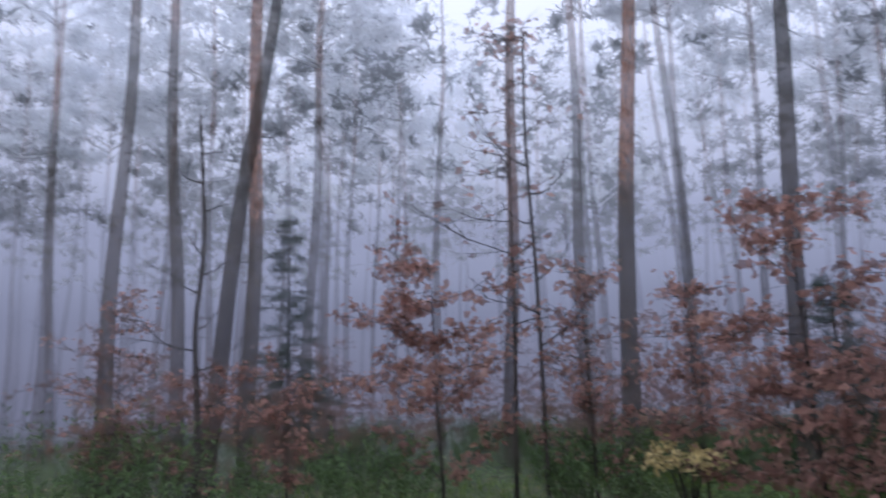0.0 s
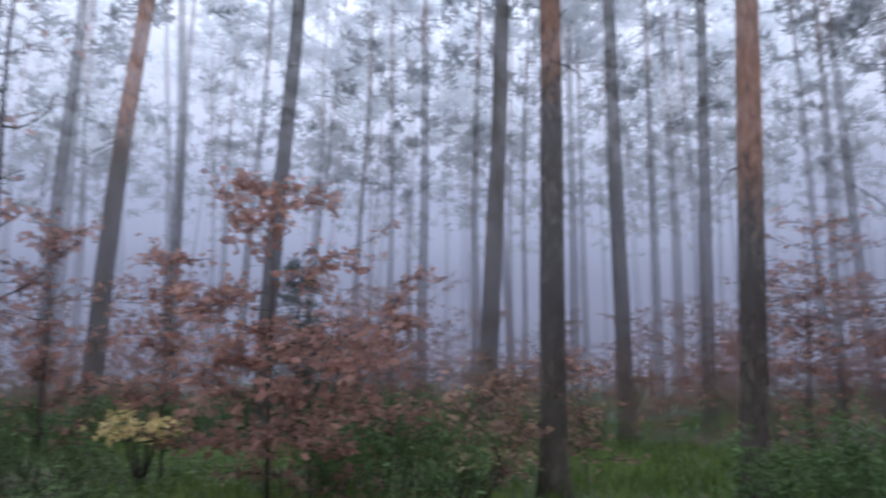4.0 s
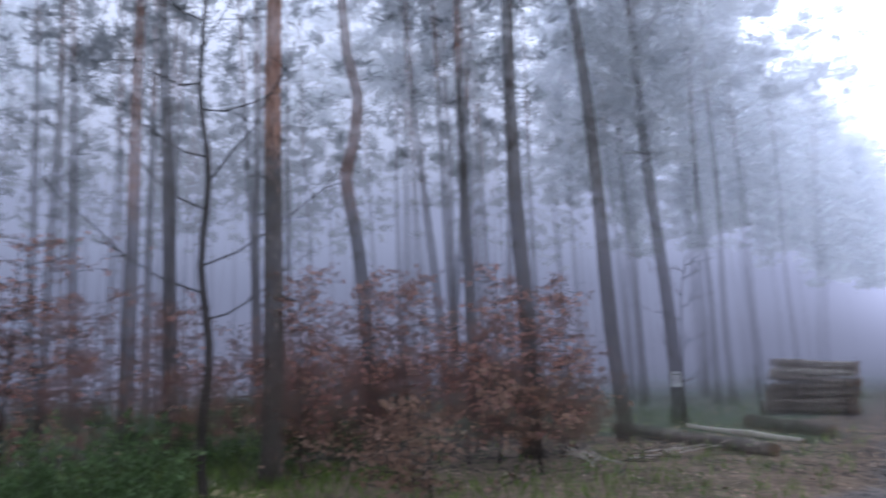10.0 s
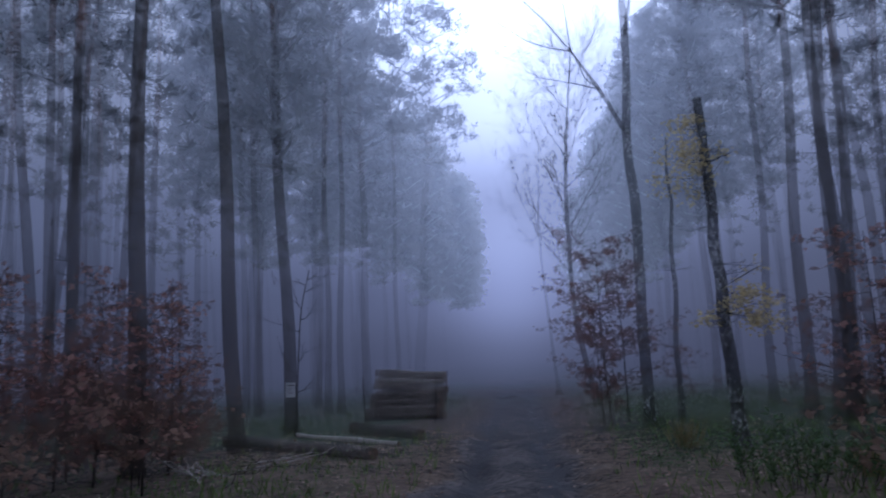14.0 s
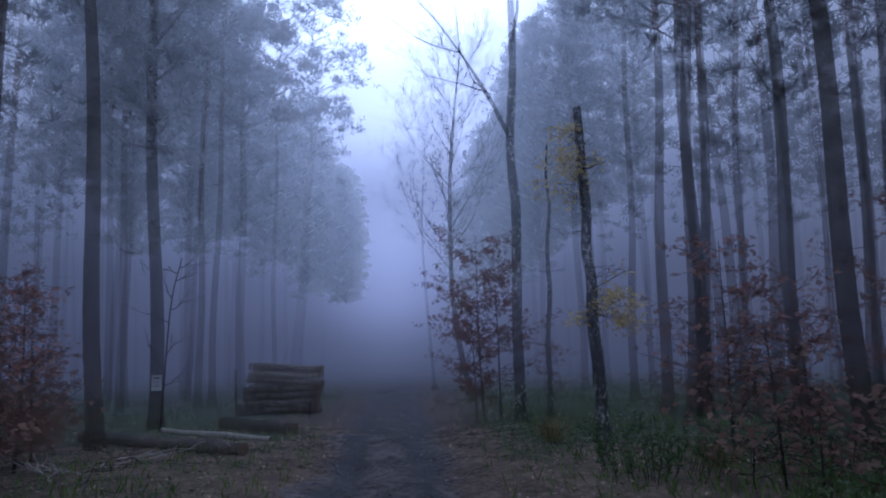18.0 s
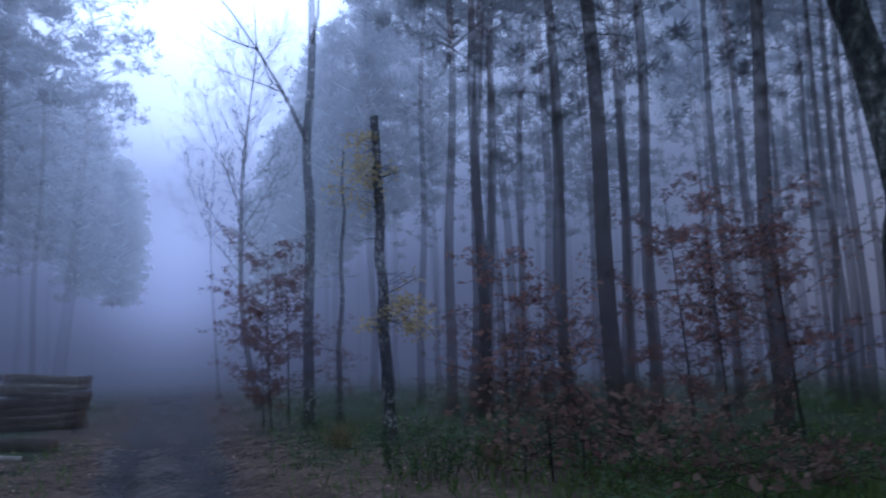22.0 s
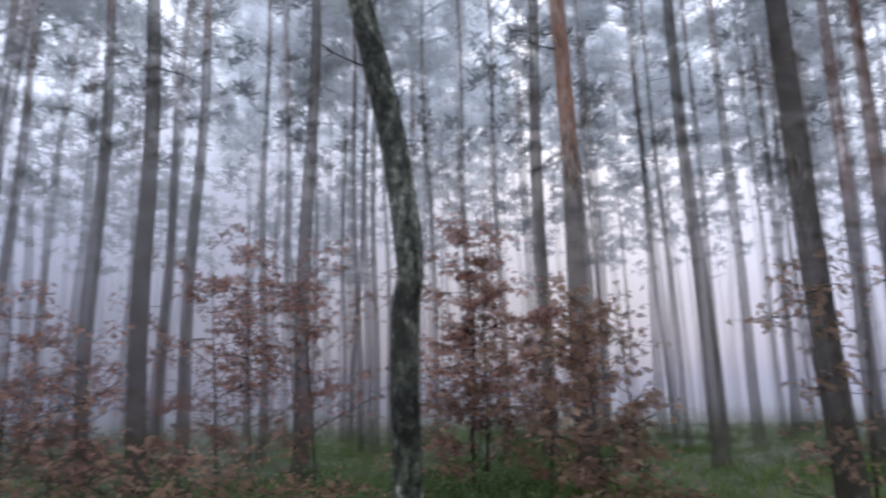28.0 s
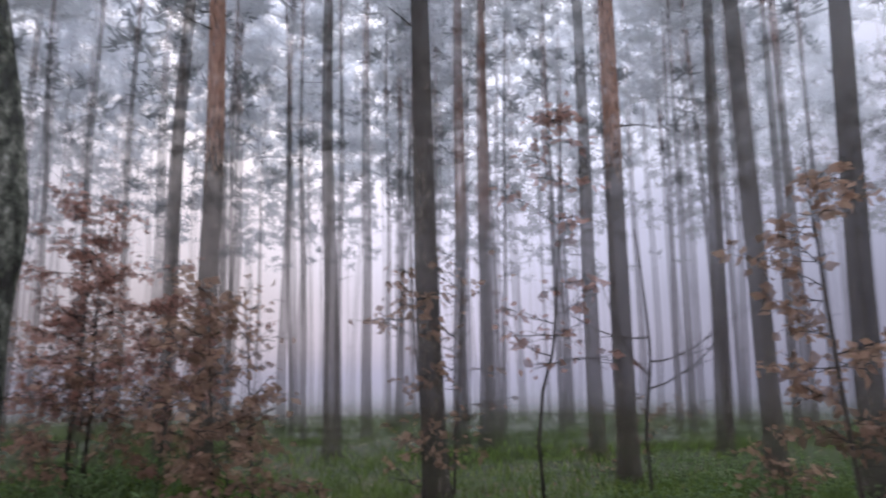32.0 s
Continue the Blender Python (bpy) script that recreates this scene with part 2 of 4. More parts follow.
# Limbs and needles carry painted pale haze; needles differ only in its strength.
LIMB = material("crown_limb_bark", [(0.05, 0.04, 0.034), (0.13, 0.1, 0.08)], (4, 4, 4), 5.0, 0.9, 0.3, 12.0, bend_by=1.0, dense=1.0, pale_share=0.6)
NEEDLE = material("pine_needles", [(0.06, 0.08, 0.082), (0.112, 0.148, 0.142)], (1, 1, 1), 1.5, 0.8, 0.0, 9.0, 0.3, thin=0.5, island=True, bend_by=1.0, dense=1.0, pale_share=0.60, pale_tone=0.48)
FAR_NEEDLE = material("far_pine_needles", [(0.06, 0.08, 0.082), (0.112, 0.148, 0.142)], (1, 1, 1), 1.5, 0.8, 0.0, 16.0, 0.3, thin=0.5, island=True, bend_by=1.0, dense=1.0, pale_share=0.45, pale_tone=0.22)
DENSE = material("dense_pine_needles", [(0.06, 0.08, 0.082), (0.112, 0.148, 0.142)], (1, 1, 1), 1.5, 0.8, 0.0, 9.0, 0.3, thin=0.5, island=True, bend_by=1.0, dense=1.0, pale_share=0.30, pale_tone=0.50)
# Foliage made mostly see-through, which paints extra haze over the spruce.
SPRUCE = material("spruce_needles", [(0.03, 0.05, 0.036), (0.07, 0.11, 0.07)], (1, 1, 1), 2.0, 0.8, 0.0, REACH, 0.3, thin=0.3, island=True, dense=0.3)
RUSSET = material("russet_leaves", [(0.2, 0.105, 0.085), (0.37, 0.205, 0.165), (0.56, 0.37, 0.3)], (1, 1, 1), 1.2, 0.75, 0.0, 17.0, 0.45, thin=0.6, island=True, bend_by=1.35)
BROWN = material("brown_leaves", [(0.16, 0.1, 0.075), (0.33, 0.21, 0.15), (0.54, 0.385, 0.29)], (1, 1, 1), 1.2, 0.75, 0.0, 17.0, 0.45, thin=0.52, island=True, bend_by=1.35)
YELLOW = material("yellow_leaves", [(0.6, 0.47, 0.19), (0.88, 0.74, 0.4)], (1, 1, 1), 1.5, 0.7, 0.0, REACH, 0.35, thin=0.4, island=True)
GRASS = material("grass", [(0.05, 0.088, 0.017), (0.13, 0.195, 0.042), (0.225, 0.285, 0.085)], (1, 1, 1), 0.7, 0.8, 0.0, 27.0, 0.4, thin=0.4, island=True)
STRAW_LEAF = material("faded_leaves", [(0.2, 0.19, 0.09), (0.44, 0.38, 0.2)], (1, 1, 1), 1.5, 0.7, 0.0, REACH, 0.35, thin=0.4, island=True)
STRAW = material("dry_grass", [(0.22, 0.17, 0.07), (0.4, 0.32, 0.15)], (1, 1, 1), 0.7, 0.8, 0.0, 27.0, 0.4, thin=0.4, island=True)
HERB = material("bilberry_leaves", [(0.055, 0.1, 0.034), (0.14, 0.21, 0.08)], (1, 1, 1), 0.9, 0.7, 0.0, 27.0, 0.4, thin=0.35, island=True)
LITTER = material("fallen_leaves", [(0.1, 0.055, 0.035), (0.24, 0.15, 0.095), (0.55, 0.44, 0.34)], (1, 1, 1), 2.0, 0.55, 0.0, 27.0, 0.5, island=True)
ROAD_AZ = radians(-131.9)
ROAD_WAY = Vector((-math.sin(ROAD_AZ), math.cos(ROAD_AZ), 0))
ROAD_SIDE = Vector((ROAD_WAY.y, -ROAD_WAY.x, 0))


def ground_material():
    """Moss, soil and needles; bare wet mud along the track, with an uneven edge."""
    mat = bpy.data.materials.new("forest_floor")
    mat.use_nodes = True
    t = mat.node_tree
    t.nodes.clear()
    geo = t.nodes.new("ShaderNodeNewGeometry")

    def noise_at(scale, detail):
        n = t.nodes.new("ShaderNodeTexNoise")
        n.inputs["Scale"].default_value, n.inputs["Detail"].default_value, n.inputs["Roughness"].default_value = scale, detail, 0.65
        t.links.new(geo.outputs["Position"], n.inputs["Vector"])
        return n.outputs["Fac"]

    def maths(op, a, b=None, c=None):
        n = t.nodes.new("ShaderNodeMath")
        n.operation = op
        for i, v in enumerate((a, b, c)):
            if v is None:
                continue
            if isinstance(v, (int, float)):
                n.inputs[i].default_value = v
            else:
                t.links.new(v, n.inputs[i])
        return n.outputs[0]

    def dot(way):
        n = t.nodes.new("ShaderNodeVectorMath")
        n.operation, n.inputs[1].default_value = "DOT_PRODUCT", way
        t.links.new(geo.outputs["Position"], n.inputs[0])
        return n.outputs["Value"]

    def ramp(fac, tones):
        n = t.nodes.new("ShaderNodeValToRGB")
        el = n.color_ramp.elements
        el[0].position, el[1].position = tones[0][0], tones[-1][0]
        el[0].color, el[1].color = (*tones[0][1], 1), (*tones[-1][1], 1)
        for p, c in tones[1:-1]:
            el.new(p).color = (*c, 1)
        t.links.new(fac, n.inputs[0])
        return n.outputs[0]

    fine, mid, large = noise_at(9.0, 10.0), noise_at(1.6, 6.0), noise_at(0.35, 3.0)
    both = maths("MULTIPLY_ADD", fine, 0.55, maths("MULTIPLY", mid, 0.45))
    moss = ramp(both, [(0.36, (0.02, 0.035, 0.011)), (0.47, (0.055, 0.092, 0.024)), (0.55, (0.08, 0.088, 0.038)), (0.66, (0.15, 0.115, 0.068))])
    brown = ramp(both, [(0.36, (0.035, 0.025, 0.017)), (0.5, (0.135, 0.095, 0.062)), (0.66, (0.3, 0.22, 0.145))])
    mud = ramp(both, [(0.36, (0.014, 0.012, 0.011)), (0.46, (0.055, 0.046, 0.041)), (0.55, (0.15, 0.125, 0.108)), (0.68, (0.26, 0.22, 0.19))])
    off = maths("ABSOLUTE", maths("ADD", maths("ADD", dot(ROAD_SIDE), 0.1), maths("MULTIPLY", maths("SUBTRACT", large, 0.5), 1.3)))
    edge = maths("MULTIPLY_ADD", mid, 1.5, maths("MULTIPLY_ADD", large, 0.9, maths("MULTIPLY", off, -1.0)))
    track = maths("MULTIPLY", maths("SMOOTH_MIN", maths("MULTIPLY", maths("MAXIMUM", maths("SUBTRACT", edge, 0.02), 0.0), 3.0), 1.0, 0.2), maths("MINIMUM", maths("MAXIMUM", maths("MULTIPLY_ADD", mid, 1.6, maths("MULTIPLY_ADD", dot(ROAD_WAY), 0.35, -0.6)), 0.0), 1.0))
    verge = maths("MINIMUM", maths("MULTIPLY", maths("MAXIMUM", maths("ADD", edge, maths("MULTIPLY_ADD", large, 3.4, 0.3)), 0.0), 0.8), 1.0)
    for spot, wide in (((10.6, -3.2, 0), 6.0), ((3.2, -9.6, 0), 4.5)):  # trodden, leaf-strewn ground
        far = t.nodes.new("ShaderNodeVectorMath")
        far.operation, far.inputs[1].default_value = "DISTANCE", spot
        t.links.new(geo.outputs["Position"], far.inputs[0])
        near = maths("MINIMUM", maths("MAXIMUM", maths("MULTIPLY", maths("SUBTRACT", maths("MULTIPLY_ADD", mid, 4.0, wide - 2.0), far.outputs["Value"]), 0.6), 0.0), 0.85)
        verge = maths("MAXIMUM", verge, near)
    one, two, three = (t.nodes.new("ShaderNodeMixRGB") for _ in range(3))
    three.inputs[2].default_value = (0.007, 0.006, 0.006, 1)
    lane = maths("MULTIPLY", maths("ADD", off, maths("MULTIPLY_ADD", mid, 0.5, -0.87)), 4.2)  # standing water and churned mud in the two wheel ruts
    wet = maths("MULTIPLY", maths("MULTIPLY", maths("POWER", math.e, maths("MULTIPLY", maths("MULTIPLY", lane, lane), -1.0)), track), maths("MINIMUM", maths("MULTIPLY", large, 1.5), 0.9))
    bs, bp = t.nodes.new("ShaderNodeBsdfPrincipled"), t.nodes.new("ShaderNodeBump")
    bp.inputs["Strength"].default_value, bp.inputs["Distance"].default_value = 1.0, 0.05
    bs.inputs["Specular IOR Level"].default_value = 0.3
    links(t, (verge, one.inputs[0]), (moss, one.inputs[1]), (brown, one.inputs[2]), (track, two.inputs[0]), (one.outputs[0], two.inputs[1]), (mud, two.inputs[2]),
          (wet, three.inputs[0]), (two.outputs[0], three.inputs[1]), (three.outputs[0], bs.inputs["Base Color"]), (maths("MULTIPLY_ADD", wet, -0.22, maths("MULTIPLY_ADD", track, -0.12, 0.95)), bs.inputs["Roughness"]), (both, bp.inputs["Height"]), (bp.outputs[0], bs.inputs["Normal"]))
    return haze_fade(mat, 29.0, bs)


GROUND = ground_material()
LOG_BARK = material("log_bark", [(0.04, 0.034, 0.03), (0.14, 0.12, 0.105), (0.32, 0.28, 0.24)], (6, 6, 6), 3.0, 0.9, 0.8, REACH)
LOG_END = material("sawn_wood", [(0.2, 0.13, 0.08), (0.34, 0.24, 0.15)], (1, 1, 1), 14.0, 0.8, 0.2, REACH)
PALE_WOOD = material("barked_off_wood", [(0.34, 0.3, 0.26), (0.7, 0.64, 0.56)], (4, 4, 4), 8.0, 0.7, 0.2, REACH)
PILE_BARK = material("stacked_log_bark", [(0.11, 0.092, 0.08), (0.25, 0.212, 0.185), (0.44, 0.385, 0.335)], (6, 6, 6), 3.0, 0.9, 0.8, REACH)
PILE_PALE = material("stacked_barkless_log", [(0.3, 0.26, 0.22), (0.7, 0.64, 0.56)], (4, 4, 4), 8.0, 0.7, 0.2, REACH, dense=1.0)
PAPER = material("paper", [(0.72, 0.72, 0.72), (0.82, 0.82, 0.82)], (1, 1, 1), 30.0, 0.5, 0.0, REACH, 0.0)
INK = material("ink", [(0.05, 0.05, 0.06), (0.08, 0.08, 0.09)], (1, 1, 1), 30.0, 0.6, 0.0, REACH, 0.0)


# ---- mesh helpers ----
def mesh(name, verts, faces, mat, smooth=False):
    me = bpy.data.meshes.new(name)
    me.from_pydata(verts, [], faces)
    for m in mat if isinstance(mat, (list, tuple)) else [mat]:
        me.materials.append(m)
    if smooth:
        me.polygons.foreach_set("use_smooth", [True] * len(me.polygons))
    return me


FINE = ("branchwork", "foliage", "crown", "leaf_tuft", "twig_tuft", "trunks", "crowns", "tuft", "stick")


def part(name, me, parent, label=""):
    ob = new(name, me)
    ob.parent = parent
    return tagged(ob, label, kind="stuff" if name in FINE else "")


def thing(name, x, y, z, label, category, group=""):
    ob = new(name)
    ob.location = (x, y, z)
    ob.empty_display_size = 0.2
    return tagged(ob, label, category, group)


def tube(verts, faces, pts, radii, sides=10, rough=0.0, rng=random, cap=True):
    """Adds a bent, tapered tube through pts to verts and faces."""
    start, pts = len(verts), [Vector(p) for p in pts]
    for i, (p, r) in enumerate(zip(pts, radii)):
        ax = (pts[min(i + 1, len(pts) - 1)] - pts[max(i - 1, 0)]).normalized()
        side = ax.cross(Vector((0.31, 0.95, 0.05)) if abs(ax.z) > 0.6 else Vector((0, 0, 1))).normalized()
        up = ax.cross(side)
        for k in range(sides):
            a = 2 * math.pi * k / sides
            q = r * (1 + rng.uniform(-rough, rough))
            verts.append(p + (side * math.cos(a) + up * math.sin(a)) * q)
    for i in range(len(pts) - 1):
        for k in range(sides):
            a, b = start + i * sides + k, start + i * sides + (k + 1) % sides
            faces.append((a, b, b + sides, a + sides))
    if cap:
        faces.append(tuple(range(start + sides - 1, start - 1, -1)))
        faces.append(tuple(range(start + (len(pts) - 1) * sides, start + len(pts) * sides)))


def blade(verts, faces, p, d, w, n, fold=0.0):
    """A leaf: four corners round a midrib, folded a little along it."""
    p, d, n = Vector(p), Vector(d), Vector(n)
    s = d.cross(n)
    s = s.normalized() if s.length > 1e-6 else Vector((1, 0, 0))
    k = len(verts)
    lift = n.normalized() * fold
    verts += [p, p + d * 0.45 + s * w + lift, p + d, p + d * 0.45 - s * w + lift]
    faces += [(k, k + 1, k + 2), (k, k + 2, k + 3)]


def unit(rng, flat=1.0):
    v = Vector((rng.gauss(0, 1), rng.gauss(0, 1), rng.gauss(0, 1) * flat))
    return v.normalized() if v.length > 1e-6 else Vector((1, 0, 0))


# ---- ground ----

def road_place(x, y):
    """Metres along the track from the clearing, and to its right."""
    v = Vector((x, y, 0))
    return v.dot(ROAD_WAY), v.dot(ROAD_SIDE) + 0.1


def height(x, y):
    along, off = road_place(x, y)
    off += 0.35 * noise.noise(Vector((x * 0.22, y * 0.22, 6)))
    z = 0.10 * noise.noise(Vector((x * 0.13, y * 0.13, 0))) + 0.05 * noise.noise(Vector((x * 0.5, y * 0.5, 3)))
    if along > -6:
        bank = min(1.0, max(0.0, (abs(off) - 1.0) / 1.5))
        rut = math.exp(-((abs(off) - 0.62) / 0.26) ** 2)
        z = z * (0.35 + 0.65 * bank) - 0.1 * (1 - bank) - 0.15 * rut * (0.7 + 0.6 * noise.noise(Vector((x * 0.6, y * 0.6, 4)))) + (1 - bank) * (0.07 * noise.noise(Vector((x * 1.9, y * 1.9, 8))) + 0.05 * noise.noise(Vector((x * 4.3, y * 4.3, 2))))
    r = math.hypot(x, y)
    return z * min(1.0, max(0.0, (160 - r) / 60))


def sheet():
    verts, faces, rings, seg = [], [], [0.0], 540
    r = 0.6
    while r < 180:
        rings.append(r)
        r *= 1.026
    rings += [400.0, 1200.0]
    for r in rings:
        for k in range(seg):
            a = 2 * math.pi * k / seg
            x, y = r * math.cos(a), r * math.sin(a)
            verts.append((x, y, height(x, y)))
    for i in range(len(rings) - 1):
        for k in range(seg):
            a, b = i * seg + k, i * seg + (k + 1) % seg
            faces.append((a, b, b + seg, a + seg))
    return mesh("ground", verts, faces, GROUND, True)


tagged(new("ground", sheet()), "mossy forest floor with fallen leaves and a muddy track", "forest floor", kind="structure")


# ---- pines ----
def bough(verts, faces, rng, centre, out, wide, thick, n, long=0.34):
    """A flat, ragged bough of needle sprays that fan out and up from the twigs under it."""
    out = Vector((out[0], out[1], 0))
    out = out.normalized() if out.length > 1e-3 else Vector((1, 0, 0))
    side = Vector((-out.y, out.x, 0))
    centre = Vector(centre)
    for k in range(max(3, n // 8)):
        a, r = rng.uniform(0, 6.28), math.sqrt(rng.random())
        q = centre + out * (r * wide * math.cos(a)) + side * (r * wide * 0.7 * math.sin(a)) + Vector((0, 0, rng.gauss(0, thick * 0.4) + 0.16 * wide * (1 - r)))
        for _ in range(14):
            way = (unit(rng) + Vector((0, 0, 0.45)) + out * 0.35).normalized()
            blade(verts, faces, q + unit(rng) * 0.09, way * rng.uniform(0.4, 1.0) * long, rng.uniform(0.018, 0.038) * long / 0.34, unit(rng))


def crown_mesh(seed, wide=1.9, tall=7.0, boughs=30, sprays=150):
    """A pine's high crown from its foot at z = 0: limbs carrying flat, separate boughs of needles with sky between them."""
    rng = random.Random(seed)
    verts, faces = [], []
    wood_v, wood_f = [], []
    for n in range(boughs):
        u = (n + rng.random()) / boughs
        spread = wide * (0.45 + 0.75 * math.sin(math.pi * min(1, 0.15 + u * 0.8))) * (1 - 0.3 * u)
        a, r = n * 2.4 + rng.uniform(-0.5, 0.5), spread * math.sqrt(rng.uniform(0.12, 1))
        c = Vector((r * math.cos(a), r * math.sin(a), u * tall + 0.1 * r))
        tube(wood_v, wood_f, [(0, 0, max(0.0, c.z - 0.35 - 0.3 * r)), Vector((c.x * 0.55, c.y * 0.55, c.z - 0.25)), c], [0.034, 0.02, 0.007], 4, cap=False)
        for _ in range(2):
            e = c + unit(rng, 0.3) * 0.55
            tube(wood_v, wood_f, [Vector((c.x * 0.55, c.y * 0.55, c.z - 0.25)), e], [0.014, 0.005], 3, cap=False)
        bough(verts, faces, rng, c, c, rng.uniform(0.5, 0.95) * wide / 1.9, rng.uniform(0.14, 0.3), int(sprays * rng.uniform(0.6, 1.3)))
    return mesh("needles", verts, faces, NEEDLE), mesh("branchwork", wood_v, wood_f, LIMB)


def deep_crown(seed, wide, tall, boughs=92, sprays=190):
    """A dense crown reaching far down the stem, as pines have along an open edge."""
    rng = random.Random(seed)
    verts, faces, wood_v, wood_f = [], [], [], []
    for n in range(boughs):
        u = ((n + rng.random()) / boughs) ** 0.75
        reach = wide * (0.2 + 0.8 * min(1.0, u * 2.6)) * (1.02 - u) ** 0.5 * (1 + 0.28 * noise.noise(Vector((u * 5, seed, 0.3))))
        a, r = n * 2.4 + rng.uniform(-0.4, 0.4), reach * rng.uniform(0.3, 1.05)
        c = Vector((r * math.cos(a), r * math.sin(a), u * tall + 0.12 * r - 0.2))
        bough(verts, faces, rng, c, c, rng.uniform(0.5, 0.95), rng.uniform(0.16, 0.32), int(sprays * rng.uniform(0.7, 1.25)), 0.4)
        tube(wood_v, wood_f, [(0, 0, max(0, c.z - 0.5 - 0.2 * r)), Vector((c.x * 0.6, c.y * 0.6, max(0.1, c.z - 0.3))), c], [0.045, 0.028, 0.01], 4, cap=False)
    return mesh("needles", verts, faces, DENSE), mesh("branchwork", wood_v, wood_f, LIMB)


CROWNS = [crown_mesh(s, w, h) for s, w, h in ((1, 1.8, 6.5), (2, 2.1, 7.5), (3, 1.6, 6.0), (4, 2.3, 8.0), (5, 1.9, 7.0))]
SLIM_CROWNS = [crown_mesh(s, w, h, 20, 110) for s, w, h in ((21, 1.1, 6.5), (22, 1.3, 7.0))]
BIG_CROWNS = [deep_crown(s, w, h) for s, w, h in ((11, 2.6, 11.5), (12, 2.9, 12.5), (13, 2.7, 12.0))]
count = {"pine": 0}


def pine(x, y, dia, lean_x=0.0, lean_y=0.0, red=0, kink=0.0, tall=None, crown_at=None, full=False, slim=False, label=""):
    """A Scots pine: bent trunk, dead stubs and a high crown."""
    count["pine"] += 1
    rng = random.Random(1000 + count["pine"])
    tall = tall or rng.uniform(18, 22)
    z0 = height(x, y) - 0.08
    text = label or ("tall pine with orange-red upper bark in the fog" if red else "tall straight grey-barked pine fading into fog")
    ob = thing("pine_tree", x, y, z0, text, "tree", "pines of the wood")
    verts, faces, pts, radii = [], [], [], []
    n, ph = 22, rng.uniform(0, 6)
    for i in range(n + 1):
        h = tall * 0.93 * (i / n) ** 1.25
        wob = 0.05 * math.sin(h * 0.7 + ph) * min(1, h / 2)
        bend = kink * (math.exp(-((h - 7.3) / 0.9) ** 2) - 0.7 * math.exp(-((h - 5.6) / 0.8) ** 2))
        pts.append((lean_x * h + wob + bend * 0.3, lean_y * h + wob * 0.6 - bend, h))
        flare = 1 + 0.45 * math.exp(-h / 0.25)
        radii.append(0.5 * dia * flare * (1.04 - 0.72 * h / tall))
    tube(verts, faces, pts, radii, 12, 0.035, rng)
    me = mesh("trunk", verts, faces, BARKS[red], True)
    trunk = part("trunk", me, ob)

    def along(h):
        for a, b in zip(pts, pts[1:]):
            if a[2] <= h <= b[2]:
                f = (h - a[2]) / (b[2] - a[2])
                return Vector(a).lerp(Vector(b), f)
        return Vector(pts[-1])

    for _ in range(rng.randint(1, 3)):
        h, a, ln = rng.uniform(3.6, 9.5), rng.uniform(0, 6.28), rng.uniform(0.2, 0.8)
        c, v, f = along(h), [], []
        way = Vector((math.cos(a), math.sin(a), rng.uniform(-0.1, 0.5)))
        tube(v, f, [c, c + way * ln * 0.6, c + way * ln + Vector((0, 0, rng.uniform(-0.2, 0.15)))], [0.017, 0.011, 0.005], 5, cap=False)
        part("dead_branch", mesh("dead_branch", v, f, TWIG), trunk, "bare dead branch stub")
    foot = crown_at or tall * rng.uniform(0.55, 0.68)
    needles, limbs = rng.choice(BIG_CROWNS if full else SLIM_CROWNS if slim else CROWNS)
    turn = rng.uniform(0, 6.28)
    c = along(min(foot, tall * 0.9))
    size = (tall - foot) / (12.0 if full else 7.0) * 1.05
    for name, me2 in (("crown", needles), ("branchwork", limbs)):
        o = part(name, me2, ob, "dark green needle crown" if name == "crown" else "")
        o.location, o.rotation_euler = c, (lean_y * -0.6, lean_x * 0.6, turn)
        o.scale = (max(0.85, size), max(0.85, size), size)
    return ob


pine(-11.26, 20.82, 0.26, -0.041, -0.023)
pine(-15.00, 28.00, 0.22, 0.033, 0.017)
pine(-6.44, 13.76, 0.31, 0.012, 0.005)
pine(-12.63, 26.66, 0.23, -0.021, -0.010)
pine(-5.65, 15.46, 0.31, -0.040, -0.015)
pine(-4.16, 12.50, 0.31, 0.109, 0.032)
pine(-3.70, 13.62, 0.31, 0.005, 0.001, red=1)
pine(-7.36, 22.50, 0.26, -0.013, -0.004)
pine(-3.68, 18.95, 0.30, 0.032, 0.006)
pine(-4.61, 29.14, 0.23, 0.037, 0.005)
pine(-3.73, 25.83, 0.25, 0.042, 0.006)
pine(-3.34, 31.59, 0.22, 0.042, 0.004)
pine(1.30, 15.75, 0.31, 0.046, -0.005, red=1)
pine(3.30, 17.66, 0.31, 0.023, -0.005)
pine(2.80, 11.64, 0.31, 0.063, -0.017, red=1)
pine(6.41, 18.21, 0.30, -0.028, 0.009)
pine(7.32, 21.49, 0.27, 0.013, -0.005)
pine(9.86, 24.17, 0.25, 0.015, -0.006)
pine(8.76, 20.02, 0.27, 0.047, -0.022)
pine(5.33, 11.14, 0.31, 0.044, -0.022)
pine(12.42, 22.97, 0.25, 0.077, -0.045)
pine(-15.25, 25.25, 0.23, -0.009, -0.005)
pine(-8.47, 37.29, 0.21, -0.001, -0.000)
pine(-1.63, 31.72, 0.22, -0.003, -0.000)
pine(0.55, 34.59, 0.22, 0.040, -0.001)
pine(-9.80, 24.19, 0.25, 0.036, 0.014)
pine(6.90, 33.91, 0.22, 0.068, -0.015)
pine(10.50, 29.99, 0.22, 0.076, -0.029)
pine(15.56, 27.70, 0.22, 0.085, -0.051)
pine(13.71, 19.31, 0.26, -0.003, 0.002)
pine(11.86, 15.24, 0.30, 0.003, -0.003)
pine(20.36, 24.40, 0.22, -0.008, 0.006)
pine(22.80, 26.04, 0.22, -0.012, 0.010)
